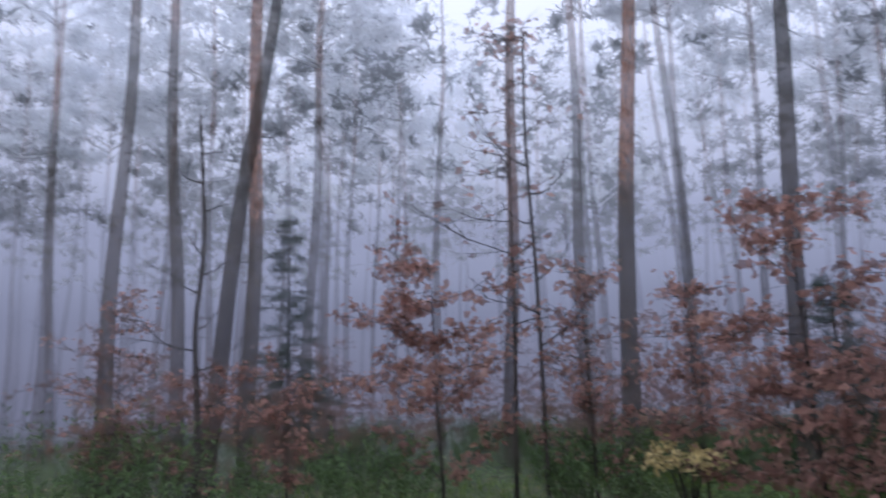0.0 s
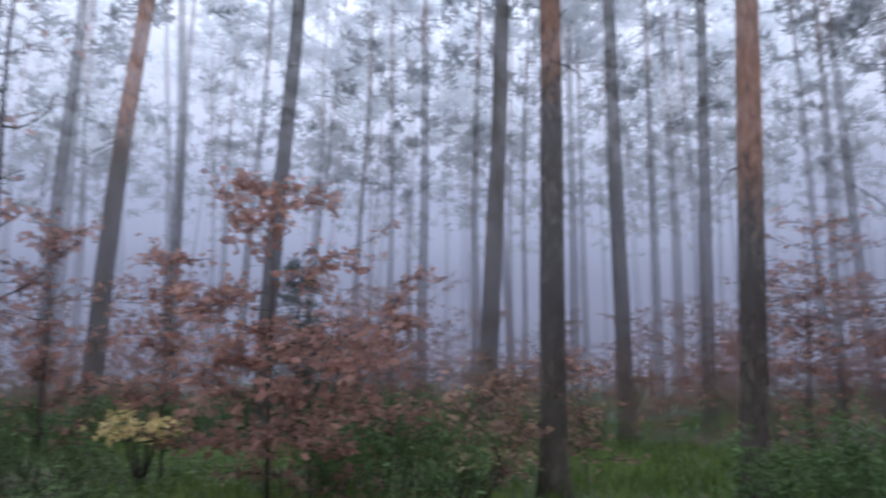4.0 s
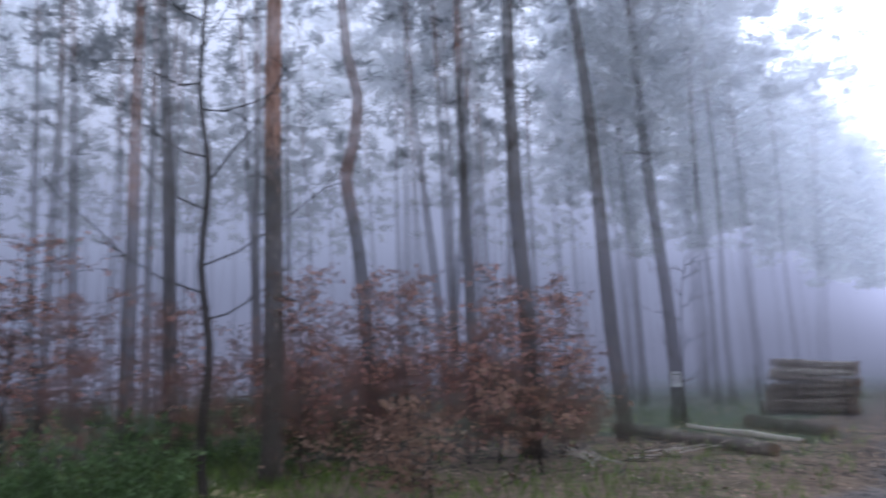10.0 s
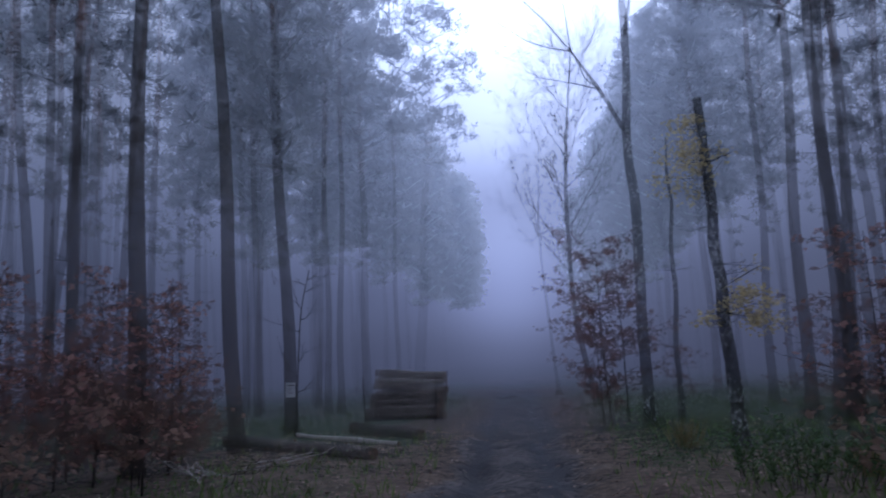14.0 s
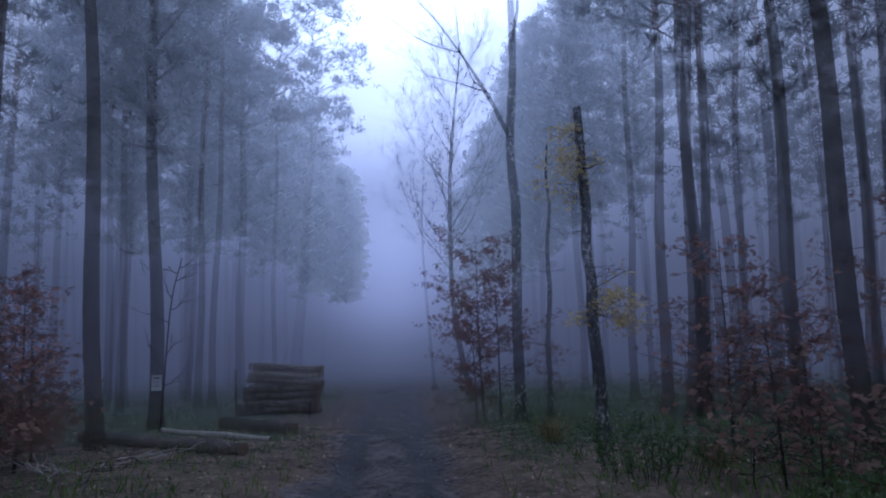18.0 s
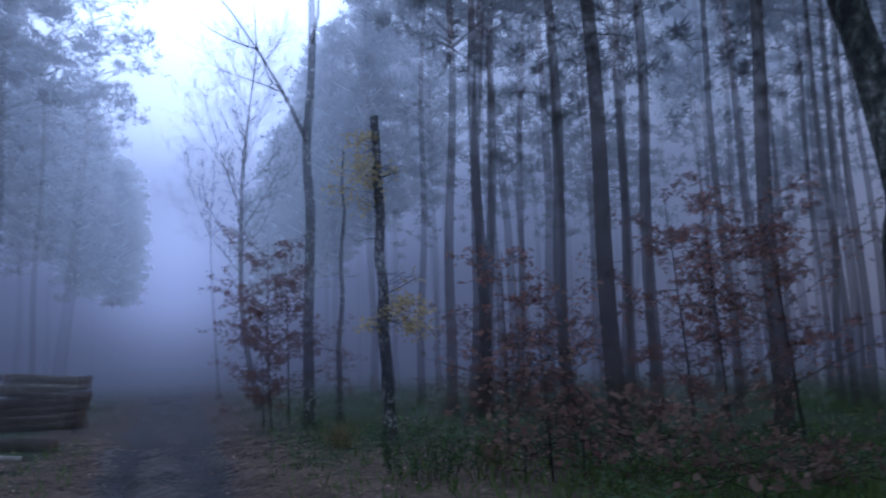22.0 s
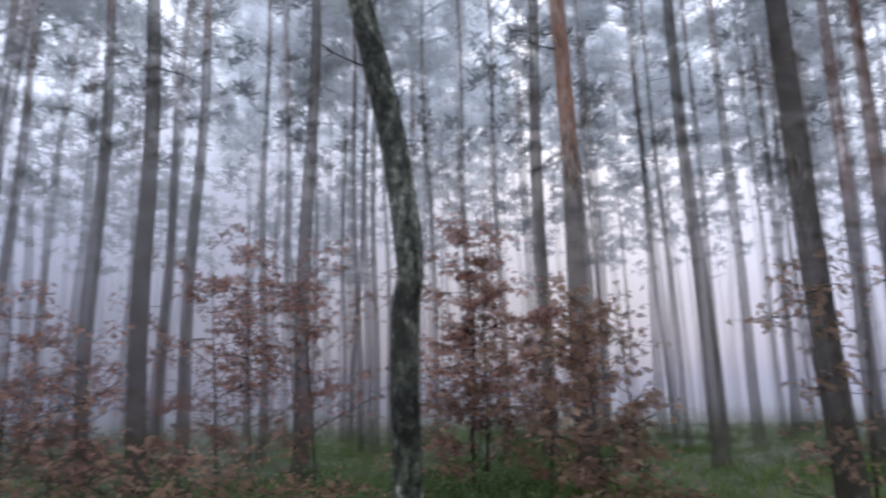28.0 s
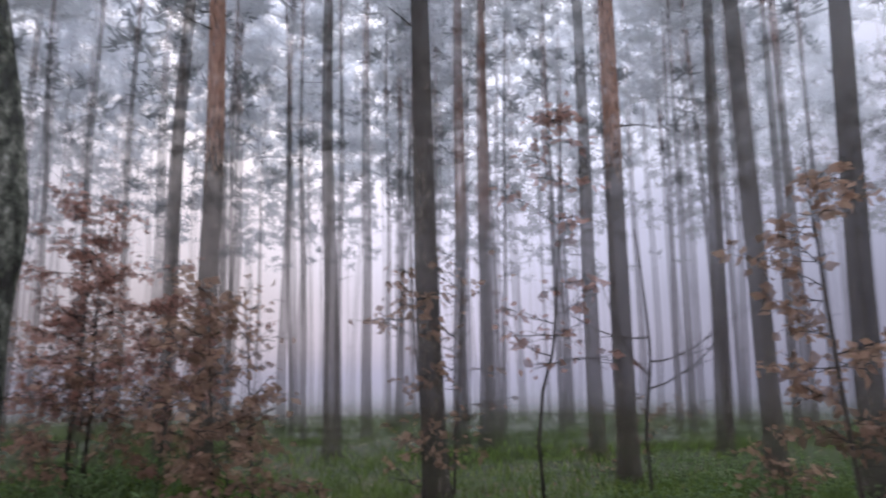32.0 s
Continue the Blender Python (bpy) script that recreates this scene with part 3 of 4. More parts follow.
pine(7.93, 8.52, 0.31, 0.030, -0.029)
pine(18.37, 18.57, 0.25, 0.011, -0.011)
pine(6.41, 5.74, 0.31, 0.006, -0.006, red=1)
pine(15.63, 13.20, 0.29, 0.002, -0.003)
pine(18.33, 15.01, 0.26, -0.002, 0.002)
pine(11.38, 8.38, 0.31, -0.007, 0.009)
pine(18.16, 12.20, 0.27, -0.001, 0.001)
pine(24.78, 16.05, 0.23, 0.015, -0.024)
pine(14.19, 8.39, 0.31, 0.014, -0.024)
pine(25.67, 14.58, 0.23, 0.015, -0.027)
pine(7.63, 4.01, 0.31, 0.017, -0.034, red=2)
pine(31.09, 15.23, 0.22, 0.026, -0.055)
pine(19.25, 6.94, 0.29, -0.014, 0.036)
pine(15.81, 4.69, 0.31, 0.001, -0.005, red=1)
pine(16.06, 3.78, 0.31, -0.010, 0.041)
pine(21.70, 2.89, 0.27, -0.000, 0.001)
pine(10.95, 1.19, 0.31, 0.001, -0.005, red=1)
pine(29.50, 1.54, 0.23, -0.003, 0.042)
pine(15.24, -0.38, 0.31, 0.000, 0.058, red=1, kink=0.25)
pine(26.10, -1.55, 0.25, -0.001, -0.011)
pine(29.45, -2.39, 0.23, -0.001, -0.014)
pine(20.32, -2.58, 0.29, 0.008, 0.078)
pine(23.50, -3.26, 0.26, 0.000, 0.003)
pine(19.11, -3.08, 0.30, 0.001, 0.005)
pine(20.23, -3.27, 0.29, 0.001, 0.007)
pine(12.87, -3.08, 0.31, 0.001, 0.004)
pine(14.29, -5.37, 0.31, 0.017, 0.048)
pine(16.41, -7.47, 0.31, 0.016, 0.036, full=True, tall=19, crown_at=6.6)
pine(23.27, -11.96, 0.25, 0.001, 0.002)
pine(23.07, -12.35, 0.25, -0.007, -0.012)
pine(22.58, -2.86, 0.27, -0.014, -0.092)
pine(30.57, -8.86, 0.22, -0.004, -0.015)
pine(26.48, -13.16, 0.23, -0.017, -0.033)
pine(26.86, -15.62, 0.39, 0.002, 0.003)
pine(30.68, -20.82, 0.58, -0.038, -0.055)
pine(26.83, -17.15, 0.22, -0.001, -0.002)
pine(11.80, -20.63, 0.26, -0.026, -0.015)
pine(8.95, -17.21, 0.30, -0.027, -0.014)
pine(8.15, -17.00, 0.34, -0.041, -0.019)
pine(8.30, -18.12, 0.30, -0.044, -0.020)
pine(8.97, -22.01, 0.26, -0.047, -0.018)
pine(5.25, -15.70, 0.31, -0.007, -0.002)
pine(3.15, -12.04, 0.31, 0.018, 0.005)
pine(4.94, -19.92, 0.29, -0.033, -0.008)
pine(7.57, -16.39, 0.31, -0.000, -0.000)
pine(9.49, -21.79, 0.26, 0.002, 0.001)
pine(10.93, -27.50, 0.23, -0.023, -0.009)
pine(5.64, -23.09, 0.26, -0.039, -0.009)
pine(3.58, -16.90, 0.31, -0.021, -0.004)
pine(4.86, -34.36, 0.22, -0.034, -0.004)
pine(2.68, -26.06, 0.25, -0.026, -0.002)
pine(3.90, -29.34, 0.23, -0.027, -0.003)
pine(2.10, -26.11, 0.25, 0.006, 0.000)
pine(0.86, -14.19, 0.31, -0.021, -0.001)
pine(0.09, -26.20, 0.25, 0.001, 0.000)
pine(-0.62, -21.94, 0.27, 0.004, -0.000)
pine(-2.09, -21.85, 0.27, 0.001, -0.000)
pine(-3.05, -26.02, 0.25, -0.005, 0.001)
pine(-5.73, -34.22, 0.22, 0.032, -0.005)
pine(-6.07, -28.97, 0.23, 0.013, -0.003)
pine(-3.93, -14.20, 0.31, -0.008, 0.002)
pine(-3.38, -10.23, 0.31, 0.008, -0.003, red=1)
pine(-12.11, -29.47, 0.22, 0.031, -0.013)
pine(-8.89, -20.06, 0.27, -0.002, 0.001)
pine(-6.84, -13.04, 0.31, 0.021, -0.011)
pine(-10.07, -17.20, 0.30, 0.008, -0.005)
pine(-12.90, -19.95, 0.26, 0.000, -0.000)
pine(-5.28, -7.37, 0.31, 0.025, -0.018)
pine(-10.09, -13.13, 0.31, -0.006, 0.005, red=1)
pine(-10.12, -12.26, 0.31, -0.004, 0.004, red=1)
pine(-10.91, -9.88, 0.31, 0.001, -0.001)
pine(-8.47, -7.11, 0.31, -0.000, 0.000, red=1)
pine(-24.96, -19.77, 0.22, 0.005, -0.007)
pine(-21.18, -15.39, 0.25, 0.002, -0.003)
pine(-20.50, -14.08, 0.25, -0.008, 0.012)
pine(-12.78, -8.36, 0.31, -0.018, 0.028)
pine(-22.28, -13.74, 0.25, 0.000, -0.000)
pine(-10.13, -5.84, 0.31, 0.006, -0.010)
pine(-18.21, -9.42, 0.29, 0.000, -0.000)
pine(-26.71, -12.68, 0.23, 0.006, -0.012)
pine(-9.08, -4.06, 0.31, -0.010, 0.023)
pine(-16.77, -27.09, 0.22, 0.011, -0.007)
pine(-14.06, -28.59, 0.22, 0.028, -0.014)
pine(-10.49, -22.57, 0.25, 0.035, -0.016)
pine(-13.65, -20.80, 0.25, 0.015, -0.010)

# far woods, too many and too faint to count: trunks and crowns in one piece each
def far_woods():
    rng = random.Random(77)
    tv, tf, nv, nf = [], [], [], []
    made = 0
    while made < 820:
        a, r = rng.uniform(0, 2 * math.pi), math.sqrt(rng.uniform(21 ** 2, 62 ** 2))
        x, y = r * math.cos(a), r * math.sin(a)
        along, off = road_place(x, y)
        if abs(off) < 8.5 and along > 0:
            continue
        made += 1
        tall, d = rng.uniform(16, 21), rng.uniform(0.2, 0.36)
        lx, ly = rng.gauss(0, 0.025), rng.gauss(0, 0.025)
        pts = [(x + lx * h + 0.1 * math.sin(h * 0.5 + a * 9), y + ly * h, h - 0.1) for h in (0, 3, 6, 9, 12, tall * 0.95)]
        tube(tv, tf, pts, [d * 0.5 * q for q in (1.15, 1, 0.9, 0.75, 0.55, 0.2)], 6, cap=False)
        foot, wide = tall * rng.uniform(0.52, 0.62), rng.uniform(1.6, 2.7)
        for _ in range(16):
            u = rng.random() ** 0.9
            q, b = wide * (1.1 - 0.6 * u) * math.sqrt(rng.uniform(0.05, 1)), rng.uniform(0, 6.28)
            out = Vector((math.cos(b), math.sin(b), 0))
            bough(nv, nf, rng, Vector((x + lx * foot, y + ly * foot, foot + u * (tall - foot))) + out * q, out, rng.uniform(0.5, 0.9), 0.22, 18, 0.62)
    woods = tagged(new("far_woods"), "far pine wood dissolving into grey-blue fog", "woodland", kind="stuff")
    part("trunks", mesh("trunks", tv, tf, BARK, True), woods)
    part("crowns", mesh("crowns", nv, nf, FAR_NEEDLE), woods)


far_woods()


# slim young pines standing close together towards the field
def young_pines():
    rng = random.Random(58)
    for _ in range(95):
        az, r = radians(rng.uniform(-256, -172)), rng.uniform(17, 36)
        pine(-r * math.sin(az), r * math.cos(az), rng.uniform(0.13, 0.21), rng.gauss(0, 0.018), rng.gauss(0, 0.018), tall=rng.uniform(16, 19.5), crown_at=rng.uniform(10.5, 13.0), slim=True, label="slim young pine in a close stand")


young_pines()
# ---- undergrowth and broadleaved trees ----
made = {"n": 0}


def seeded():
    made["n"] += 1
    return random.Random(5000 + made["n"])


def limb(rng, start, way, length, bend=0.15, steps=4):
    pts, p, d = [Vector(start)], Vector(start), Vector(way).normalized()
    for _ in range(steps):
        d = (d + Vector((rng.gauss(0, bend), rng.gauss(0, bend), rng.gauss(0.03, bend)))).normalized()
        p = p + d * (length / steps)
        pts.append(p.copy())
    return pts


def leaf_spray(verts, faces, rng, centre, spread, n, size):
    for _ in range(n):
        p = Vector(centre) + Vector((rng.gauss(0, spread), rng.gauss(0, spread), rng.gauss(0, spread * 0.35)))
        d = Vector((rng.gauss(0, 1), rng.gauss(0, 1), rng.gauss(-0.35, 0.5))).normalized() * size * rng.uniform(0.6, 1.35)
        blade(verts, faces, p, d, d.length * rng.uniform(0.26, 0.4), unit(rng, 1.6), d.length * rng.uniform(-0.15, 0.2))


def sapling(x, y, tall, wide, leaves, leaf=None, sparse=False, bent=None):
    """A young oak or beech that keeps its dry leaves."""
    rng = seeded()
    low = tall < 1.2
    kind = "low scrub of dry brown leaves" if low else ("sparse young oak with few dry leaves" if sparse else "young beech with dry russet leaves")
    if leaf is BROWN and not low:
        kind = "young oak with withered brown leaves"
    ob = thing("sapling", x, y, height(x, y) - 0.03, kind + " on the forest floor", "sapling", "leafy saplings")
    stem = limb(rng, (0, 0, 0), (rng.gauss(0, 0.03), rng.gauss(0, 0.03), 1), tall * 0.96, 0.022, 7)
    if bent:  # offsets to the left, as seen from the clearing, at each height
        left = Vector((-y, x, 0)).normalized()
        stem = smooth_line([left * a + Vector((0, 0, h)) for a, h in bent], 7)
    v, f = [], []
    r0 = 0.014 + 0.003 * tall if sparse else 0.008 + 0.005 * tall
    tube(v, f, stem, [r0 * (1 - 0.8 * i / 7) for i in range(8)], 7, 0.05, rng)
    part("stem", mesh("stem", v, f, TWIG, True), ob)
    bv, bf, lv, lf = [], [], [], []
    limbs = max(7, min(26, int(6 + tall * 5)))
    leaves = int(leaves * (1 if sparse else 2.3))
    if low:
        limbs = max(7, int(wide * 14))
    size, broad = 0.15 if sparse else 0.11, low or (leaves > 2000 and tall < 3.6)
    for k in range(limbs):
        u = (0.1 if low else 0.13 if not sparse else 0.35) + 0.85 * (k + rng.random() * 1.6 - 0.3) / limbs
        u = max(0.05, min(0.99, u))
        if not low and rng.random() < 0.16:
            continue
        i = min(6, int(u * 7))
        base = stem[i].lerp(stem[i + 1], u * 7 - i) if u < 1 else stem[-1]
        a = k * 2.4 + rng.uniform(-0.9, 0.9)
        reach = wide * ((1.4 - 0.9 * u) if broad else (0.5 + 0.75 * math.sin(math.pi * min(1, 0.12 + 0.88 * u)))) * rng.uniform(0.35, 1.35)
        pts = limb(rng, base, (math.cos(a), math.sin(a), rng.uniform(0.05, 0.5)), reach, 0.16)
        rr = r0 * 0.4 * (1 - 0.5 * u)
        tube(bv, bf, pts, [rr, rr * 0.8, rr * 0.6, rr * 0.4, 0.002], 5, cap=False)
        share, turns = max(1, leaves // limbs), 9 if sparse else 7
        for j in range(turns):
            s = max(0.3, min(3.99, (j + 1 + rng.uniform(-0.3, 0.3)) / turns * 4))
            q = pts[int(s)].lerp(pts[int(s) + 1], s - int(s))
            along = (pts[-1] - pts[0]).normalized()
            b = math.atan2(along.y, along.x) + rng.uniform(0.4, 1.3) * (1 if j % 2 else -1) * (0.2 if j == turns - 1 else 1)
            tw = limb(rng, q, (math.cos(b), math.sin(b), along.z * 0.5 + rng.gauss(0.04, 0.32)), (0.12 + reach * 0.36) * rng.uniform(0.6, 1.15), 0.14, 3)
            tube(bv, bf, tw, [0.006, 0.005, 0.004, 0.002], 3, cap=False)
            for m in range(max(1, int(share / turns * rng.uniform(0.5, 1.5)))):
                w = rng.uniform(0.1, 1.08) * 2.99 if rng.random() > 0.15 else 3.0
                p = tw[min(2, int(w))].lerp(tw[min(3, int(w) + 1)], w - min(2, int(w)))
                d = (Vector((math.cos(b), math.sin(b), 0)) * 0.5 + unit(rng, 0.35) + Vector((0, 0, rng.uniform(-0.75, 0.1)))).normalized() * size * rng.uniform(0.6, 1.3)
                blade(lv, lf, p + unit(rng) * rng.uniform(0.01, 0.11), d, d.length * rng.uniform(0.28, 0.42), unit(rng) + Vector((0, 0, 0.35)), d.length * rng.uniform(-0.15, 0.2))
    twigs = part("branchwork", mesh("branchwork", bv, bf, TWIG), ob)
    part("foliage", mesh("foliage", lv, lf, leaf or RUSSET), twigs, "dry hanging leaves")
    return ob


def broom(x, y, tall, wide, leaves):
    """A low green shrub of many upright shoots."""
    rng = seeded()
    ob = thing("green_shrub", x, y, height(x, y) - 0.03, "low dark green shrub among grass and moss", "shrub", "green shrubs")
    v, f, lv, lf = [], [], [], []
    for _ in range(int(leaves / 14)):
        a, r = rng.uniform(0, 6.28), wide * math.sqrt(rng.random())
        top = tall * rng.uniform(0.55, 1.05) * (1.05 - 0.45 * (r / wide) ** 2)
        pts = limb(rng, (r * math.cos(a), r * math.sin(a), 0), (0.35 * math.cos(a), 0.35 * math.sin(a), 1), top, 0.09)
        tube(v, f, pts, [0.006, 0.005, 0.004, 0.003, 0.002], 3, cap=False)
        for _ in range(34):
            p = pts[rng.randint(1, 4)].lerp(pts[rng.randint(2, 4)], rng.random())
            d = (unit(rng) + Vector((0, 0, 0.7))).normalized() * rng.uniform(0.06, 0.13)
            blade(lv, lf, p, d, d.length * rng.uniform(0.09, 0.16), unit(rng))
    part("branchwork", mesh("branchwork", v, f, TWIG), ob)
    part("foliage", mesh("foliage", lv, lf, HERB), ob, "small dark green leaves")
    return ob


def twiggy(rng, v, f, start, way, length, radius, depth, flat=0.5):
    pts = limb(rng, start, way, length, 0.13)
    n = len(pts) - 1
    tube(v, f, pts, [radius * (1 - 0.75 * i / n) for i in range(n + 1)], 6 if radius > 0.02 else 4, cap=False)
    if depth:
        for k in range(5):
            q = pts[1 + rng.randint(0, n - 1)]
            d = (Vector(way).normalized() + unit(rng) * 0.85 + Vector((0, 0, 0.15))).normalized()
            twiggy(rng, v, f, q, d, length * rng.uniform(0.35, 0.6), max(0.004, radius * 0.45), depth - 1)


def smooth_line(points, n=18):
    """Points along a bent line through the given ones."""
    pts, out = [Vector(p) for p in points], []
    for i in range(n + 1):
        u = i / n * (len(pts) - 1)
        k = min(int(u), len(pts) - 2)
        s = u - k
        p0, p1, p2, p3 = pts[max(k - 1, 0)], pts[k], pts[k + 1], pts[min(k + 2, len(pts) - 1)]
        out.append(0.5 * (2 * p1 + (p2 - p0) * s + (2 * p0 - 5 * p1 + 4 * p2 - p3) * s * s + (3 * p1 - p0 - 3 * p2 + p3) * s ** 3))
    return out


BIRCH_TEXT = {"leaning": "leaning old birch with cracked black and white bark", "snag": "broken birch snag with yellow leaf tufts beside the track",
              "forked": "tall forked bare birch at the track's edge", "crowned": "bare birch with a fine twiggy crown in fog", "snag_bare": "thin crooked birch stem in fog"}


def birch(x, y, points, dia, kind):
    rng = seeded()
    ob = thing("birch_tree", x, y, height(x, y) - 0.1, BIRCH_TEXT[kind], "tree", "birches")
    line = smooth_line(points, 26)
    top = line[-1]
    end = 0.95 if kind == "leaning" else 0.3 if kind in ("crowned", "snag_bare") else 0.62
    if kind == "leaning":
        out = (line[-1] - line[-4]).normalized()
        line += [top + out * k for k in (1.0, 2.2, 3.6)]
    v, f = [], []
    n = len(line) - 1
    radii = [0.5 * dia * (1.25 * math.exp(-p.z / 0.2) * 0.3 + 1.02 - (1 - end) * i / n) for i, p in enumerate(line)]
    tube(v, f, line, radii, 14, 0.07, rng)
    part("trunk", mesh("trunk", v, f, BIRCH if kind == "leaning" else GREY_BIRCH if kind == "crowned" else SNAG_BARK, True), ob, "cracked black and white birch bark")
    bv, bf = [], []
    side = Vector((-y, x, 0)).normalized()  # across the way from the clearing, to its left
    if kind == "forked":
        fork = line[int(n * 0.73)]
        twiggy(rng, bv, bf, fork, side * 0.62 + Vector((0, 0, 1)), 5.2, 0.06, 1)
        twiggy(rng, bv, bf, line[int(n * 0.9)], side * -0.35 + Vector((0, 0, 1)), 3.2, 0.05, 1)
        twiggy(rng, bv, bf, line[-1], Vector((0, 0, 1)), 4.5, 0.08, 2)
    elif kind == "crowned":
        for k in range(22):
            a = k * 2.4
            u = 0.5 + 0.48 * k / 21
            pts, way = [line[int(n * u)]], Vector((math.cos(a), math.sin(a), 0.9))
            for step in range(6):
                way = (way + Vector((rng.gauss(0, 0.1), rng.gauss(0, 0.1), 0.14))).normalized()
                pts.append(pts[-1] + way * rng.uniform(0.44, 0.58) * (1.3 - 0.75 * (u - 0.5) / 0.5))
            tube(bv, bf, pts, [0.026, 0.022, 0.018, 0.015, 0.012, 0.009, 0.005], 5, cap=False)
            for q in pts[1:]:
                for _ in range(4):
                    twiggy(rng, bv, bf, q, way + unit(rng) * 0.9, rng.uniform(0.5, 1.15), 0.008, 2)
    elif kind == "leaning":
        for h, s in ((0.8, 1), (0.9, -1)):
            twiggy(rng, bv, bf, line[int(n * h)], side * s + Vector((0, 0, 0.25)), 0.6, 0.012, 1)
        for k in range(8):
            twiggy(rng, bv, bf, line[-1 - k % 3], Vector((math.cos(k), math.sin(k), 1.2)), 2.5, 0.04, 2)
    else:
        for k in range(4):
            twiggy(rng, bv, bf, line[int(n * rng.uniform(0.5, 0.95))], unit(rng, 0.4), 0.4, 0.009, 1)
    part("branchwork", mesh("branchwork", bv, bf, FINE_TWIG if kind == "crowned" else TWIG), ob)
    if kind == "snag":
        def stem_at(h):
            return min(line, key=lambda p: abs(p.z - h))

        for h, across, r, m in ((4.95, 0.42, 0.5, 460), (5.4, 0.26, 0.36, 260), (4.5, 0.22, 0.36, 220), (5.0, -0.38, 0.22, 34), (2.55, -0.34, 0.36, 330), (2.35, -0.62, 0.4, 400), (2.3, 0.24, 0.26, 120), (3.0, -0.55, 0.3, 34)):
            foot = stem_at(h)
            c = foot + side * across
            lv, lf, tv, tf = [], [], [], []
            for _ in range(9):
                p = c + unit(rng, 0.9) * r * 0.8
                tube(tv, tf, [stem_at(h + rng.uniform(-0.35, 0.1)), c.lerp(p, 0.7), p], [0.005, 0.004, 0.002], 4, cap=False)
                for _ in range(3):
                    leaf_spray(lv, lf, rng, p + unit(rng) * r * 0.35, r * 0.22, m // 27, 0.085)
            tuft = part("twig_tuft", mesh("twig_tuft", tv, tf, TWIG), ob)
            part("leaf_tuft", mesh("leaf_tuft", lv, lf, YELLOW), tuft, "yellow autumn leaves")
    return ob


def bare_tree(x, y, points, dia, reach=1.0, branches=9):
    rng = seeded()
    ob = thing("bare_tree", x, y, height(x, y) - 0.05, "thin leafless young tree with upturned dark branches", "tree", "thin bare trees")
    line = smooth_line(points, 20)
    v, f, bv, bf = [], [], [], []
    tube(v, f, line, [0.5 * dia * (1.05 - 0.6 * i / 20) for i in range(21)], 8, 0.06, rng)
    part("trunk", mesh("trunk", v, f, TWIG, True), ob)
    side = Vector((-y, x, 0)).normalized()
    for k in range(branches):
        a = rng.uniform(0, 6.28)
        way = Vector((math.cos(a), math.sin(a), 0)) * 0.7 + side * (1 if k % 2 else -1) + Vector((0, 0, rng.uniform(0.1, 0.6)))
        long = reach * rng.uniform(0.18, 0.38) * (1.1 - 0.06 * k) * (line[-1].z / 6.4 * 0.6 + 0.4)
        pts = [line[min(19, 8 + int(k * 1.35))]]
        for step in range(6):
            pts.append(pts[-1] + (way.normalized() + Vector((0, 0, 0.22 * step)) + unit(rng) * 0.2).normalized() * long)
        tube(bv, bf, pts, [0.015, 0.013, 0.011, 0.009, 0.007, 0.005, 0.003], 5, cap=False)
        for q in (pts[2], pts[4]):
            twiggy(rng, bv, bf, q, way + unit(rng) * 0.8 + Vector((0, 0, 0.4)), rng.uniform(0.3, 0.8), 0.008, 1)
    part("branchwork", mesh("branchwork", bv, bf, TWIG), ob)
    return ob


def spruce(x, y, tall):
    rng = seeded()
    ob = thing("spruce_tree", x, y, height(x, y) - 0.05, "small dark green spruce under the pines", "tree")
    v, f, lv, lf = [], [], [], []
    tube(v, f, [(0, 0, 0), (0, 0, tall * 0.5), (0, 0, tall)], [0.07, 0.045, 0.008], 8)
    part("trunk", mesh("trunk", v, f, TWIG, True), ob)
    bv, bf = [], []
    for k in range(int(tall * 26)):
        u = rng.uniform(0.1, 1)
        a, r = k * 2.4, ((1 - u) * tall * 0.27 + 0.14) * rng.uniform(0.6, 1.1)
        way = Vector((math.cos(a), math.sin(a), 0.1 - 0.35 * (1 - u)))
        p0 = Vector((0, 0, u * tall))
        tube(bv, bf, [p0, p0 + way * r], [0.008, 0.003], 4, cap=False)
        for _ in range(int(20 + r * 70)):
            s = rng.uniform(0.25, 1)
            p = p0 + way * r * s + unit(rng, 0.4) * 0.06
            blade(lv, lf, p, (way + unit(rng) * 0.9).normalized() * rng.uniform(0.1, 0.2), 0.035, unit(rng))
    part("branchwork", mesh("branchwork", bv, bf, TWIG), ob)
    part("foliage", mesh("foliage", lv, lf, SPRUCE), ob, "dense dark green needles")
    return ob


sapling(-0.06, 9.00, 3.49, 1.3, 1500)
sapling(1.83, 9.32, 3.27, 0.78, 500)
sapling(-2.34, 10.75, 2.13, 0.60, 450)
sapling(3.35, 6.71, 3.44, 1.0, 1000)
sapling(2.93, 8.51, 2.95, 0.60, 450)
sapling(3.62, 6.35, 1.9, 0.8, 500)
sapling(0.80, 9.17, 6.69, 0.97, 150, sparse=True)
sapling(5.24, 7.33, 2.65, 0.74, 550)
sapling(7.01, 7.15, 1.46, 0.51, 180, leaf=BROWN)
sapling(10.90, 7.12, 1.34, 0.61, 250)
sapling(10.07, 4.49, 3.64, 0.73, 260)
sapling(5.69, 6.47, 0.83, 0.51, 140, leaf=BROWN)
sapling(3.70, 7.10, 0.62, 0.53, 140, leaf=BROWN)
sapling(6.97, 5.72, 1.48, 0.39, 140, leaf=BROWN)
sapling(11.01, 4.85, 2.37, 0.66, 300)
sapling(6.24, 6.49, 1.35, 0.74, 300, leaf=BROWN)
sapling(12.05, -0.00, 0.97, 1.41, 400, leaf=BROWN)
sapling(11.17, 4.46, 3.86, 0.99, 380)
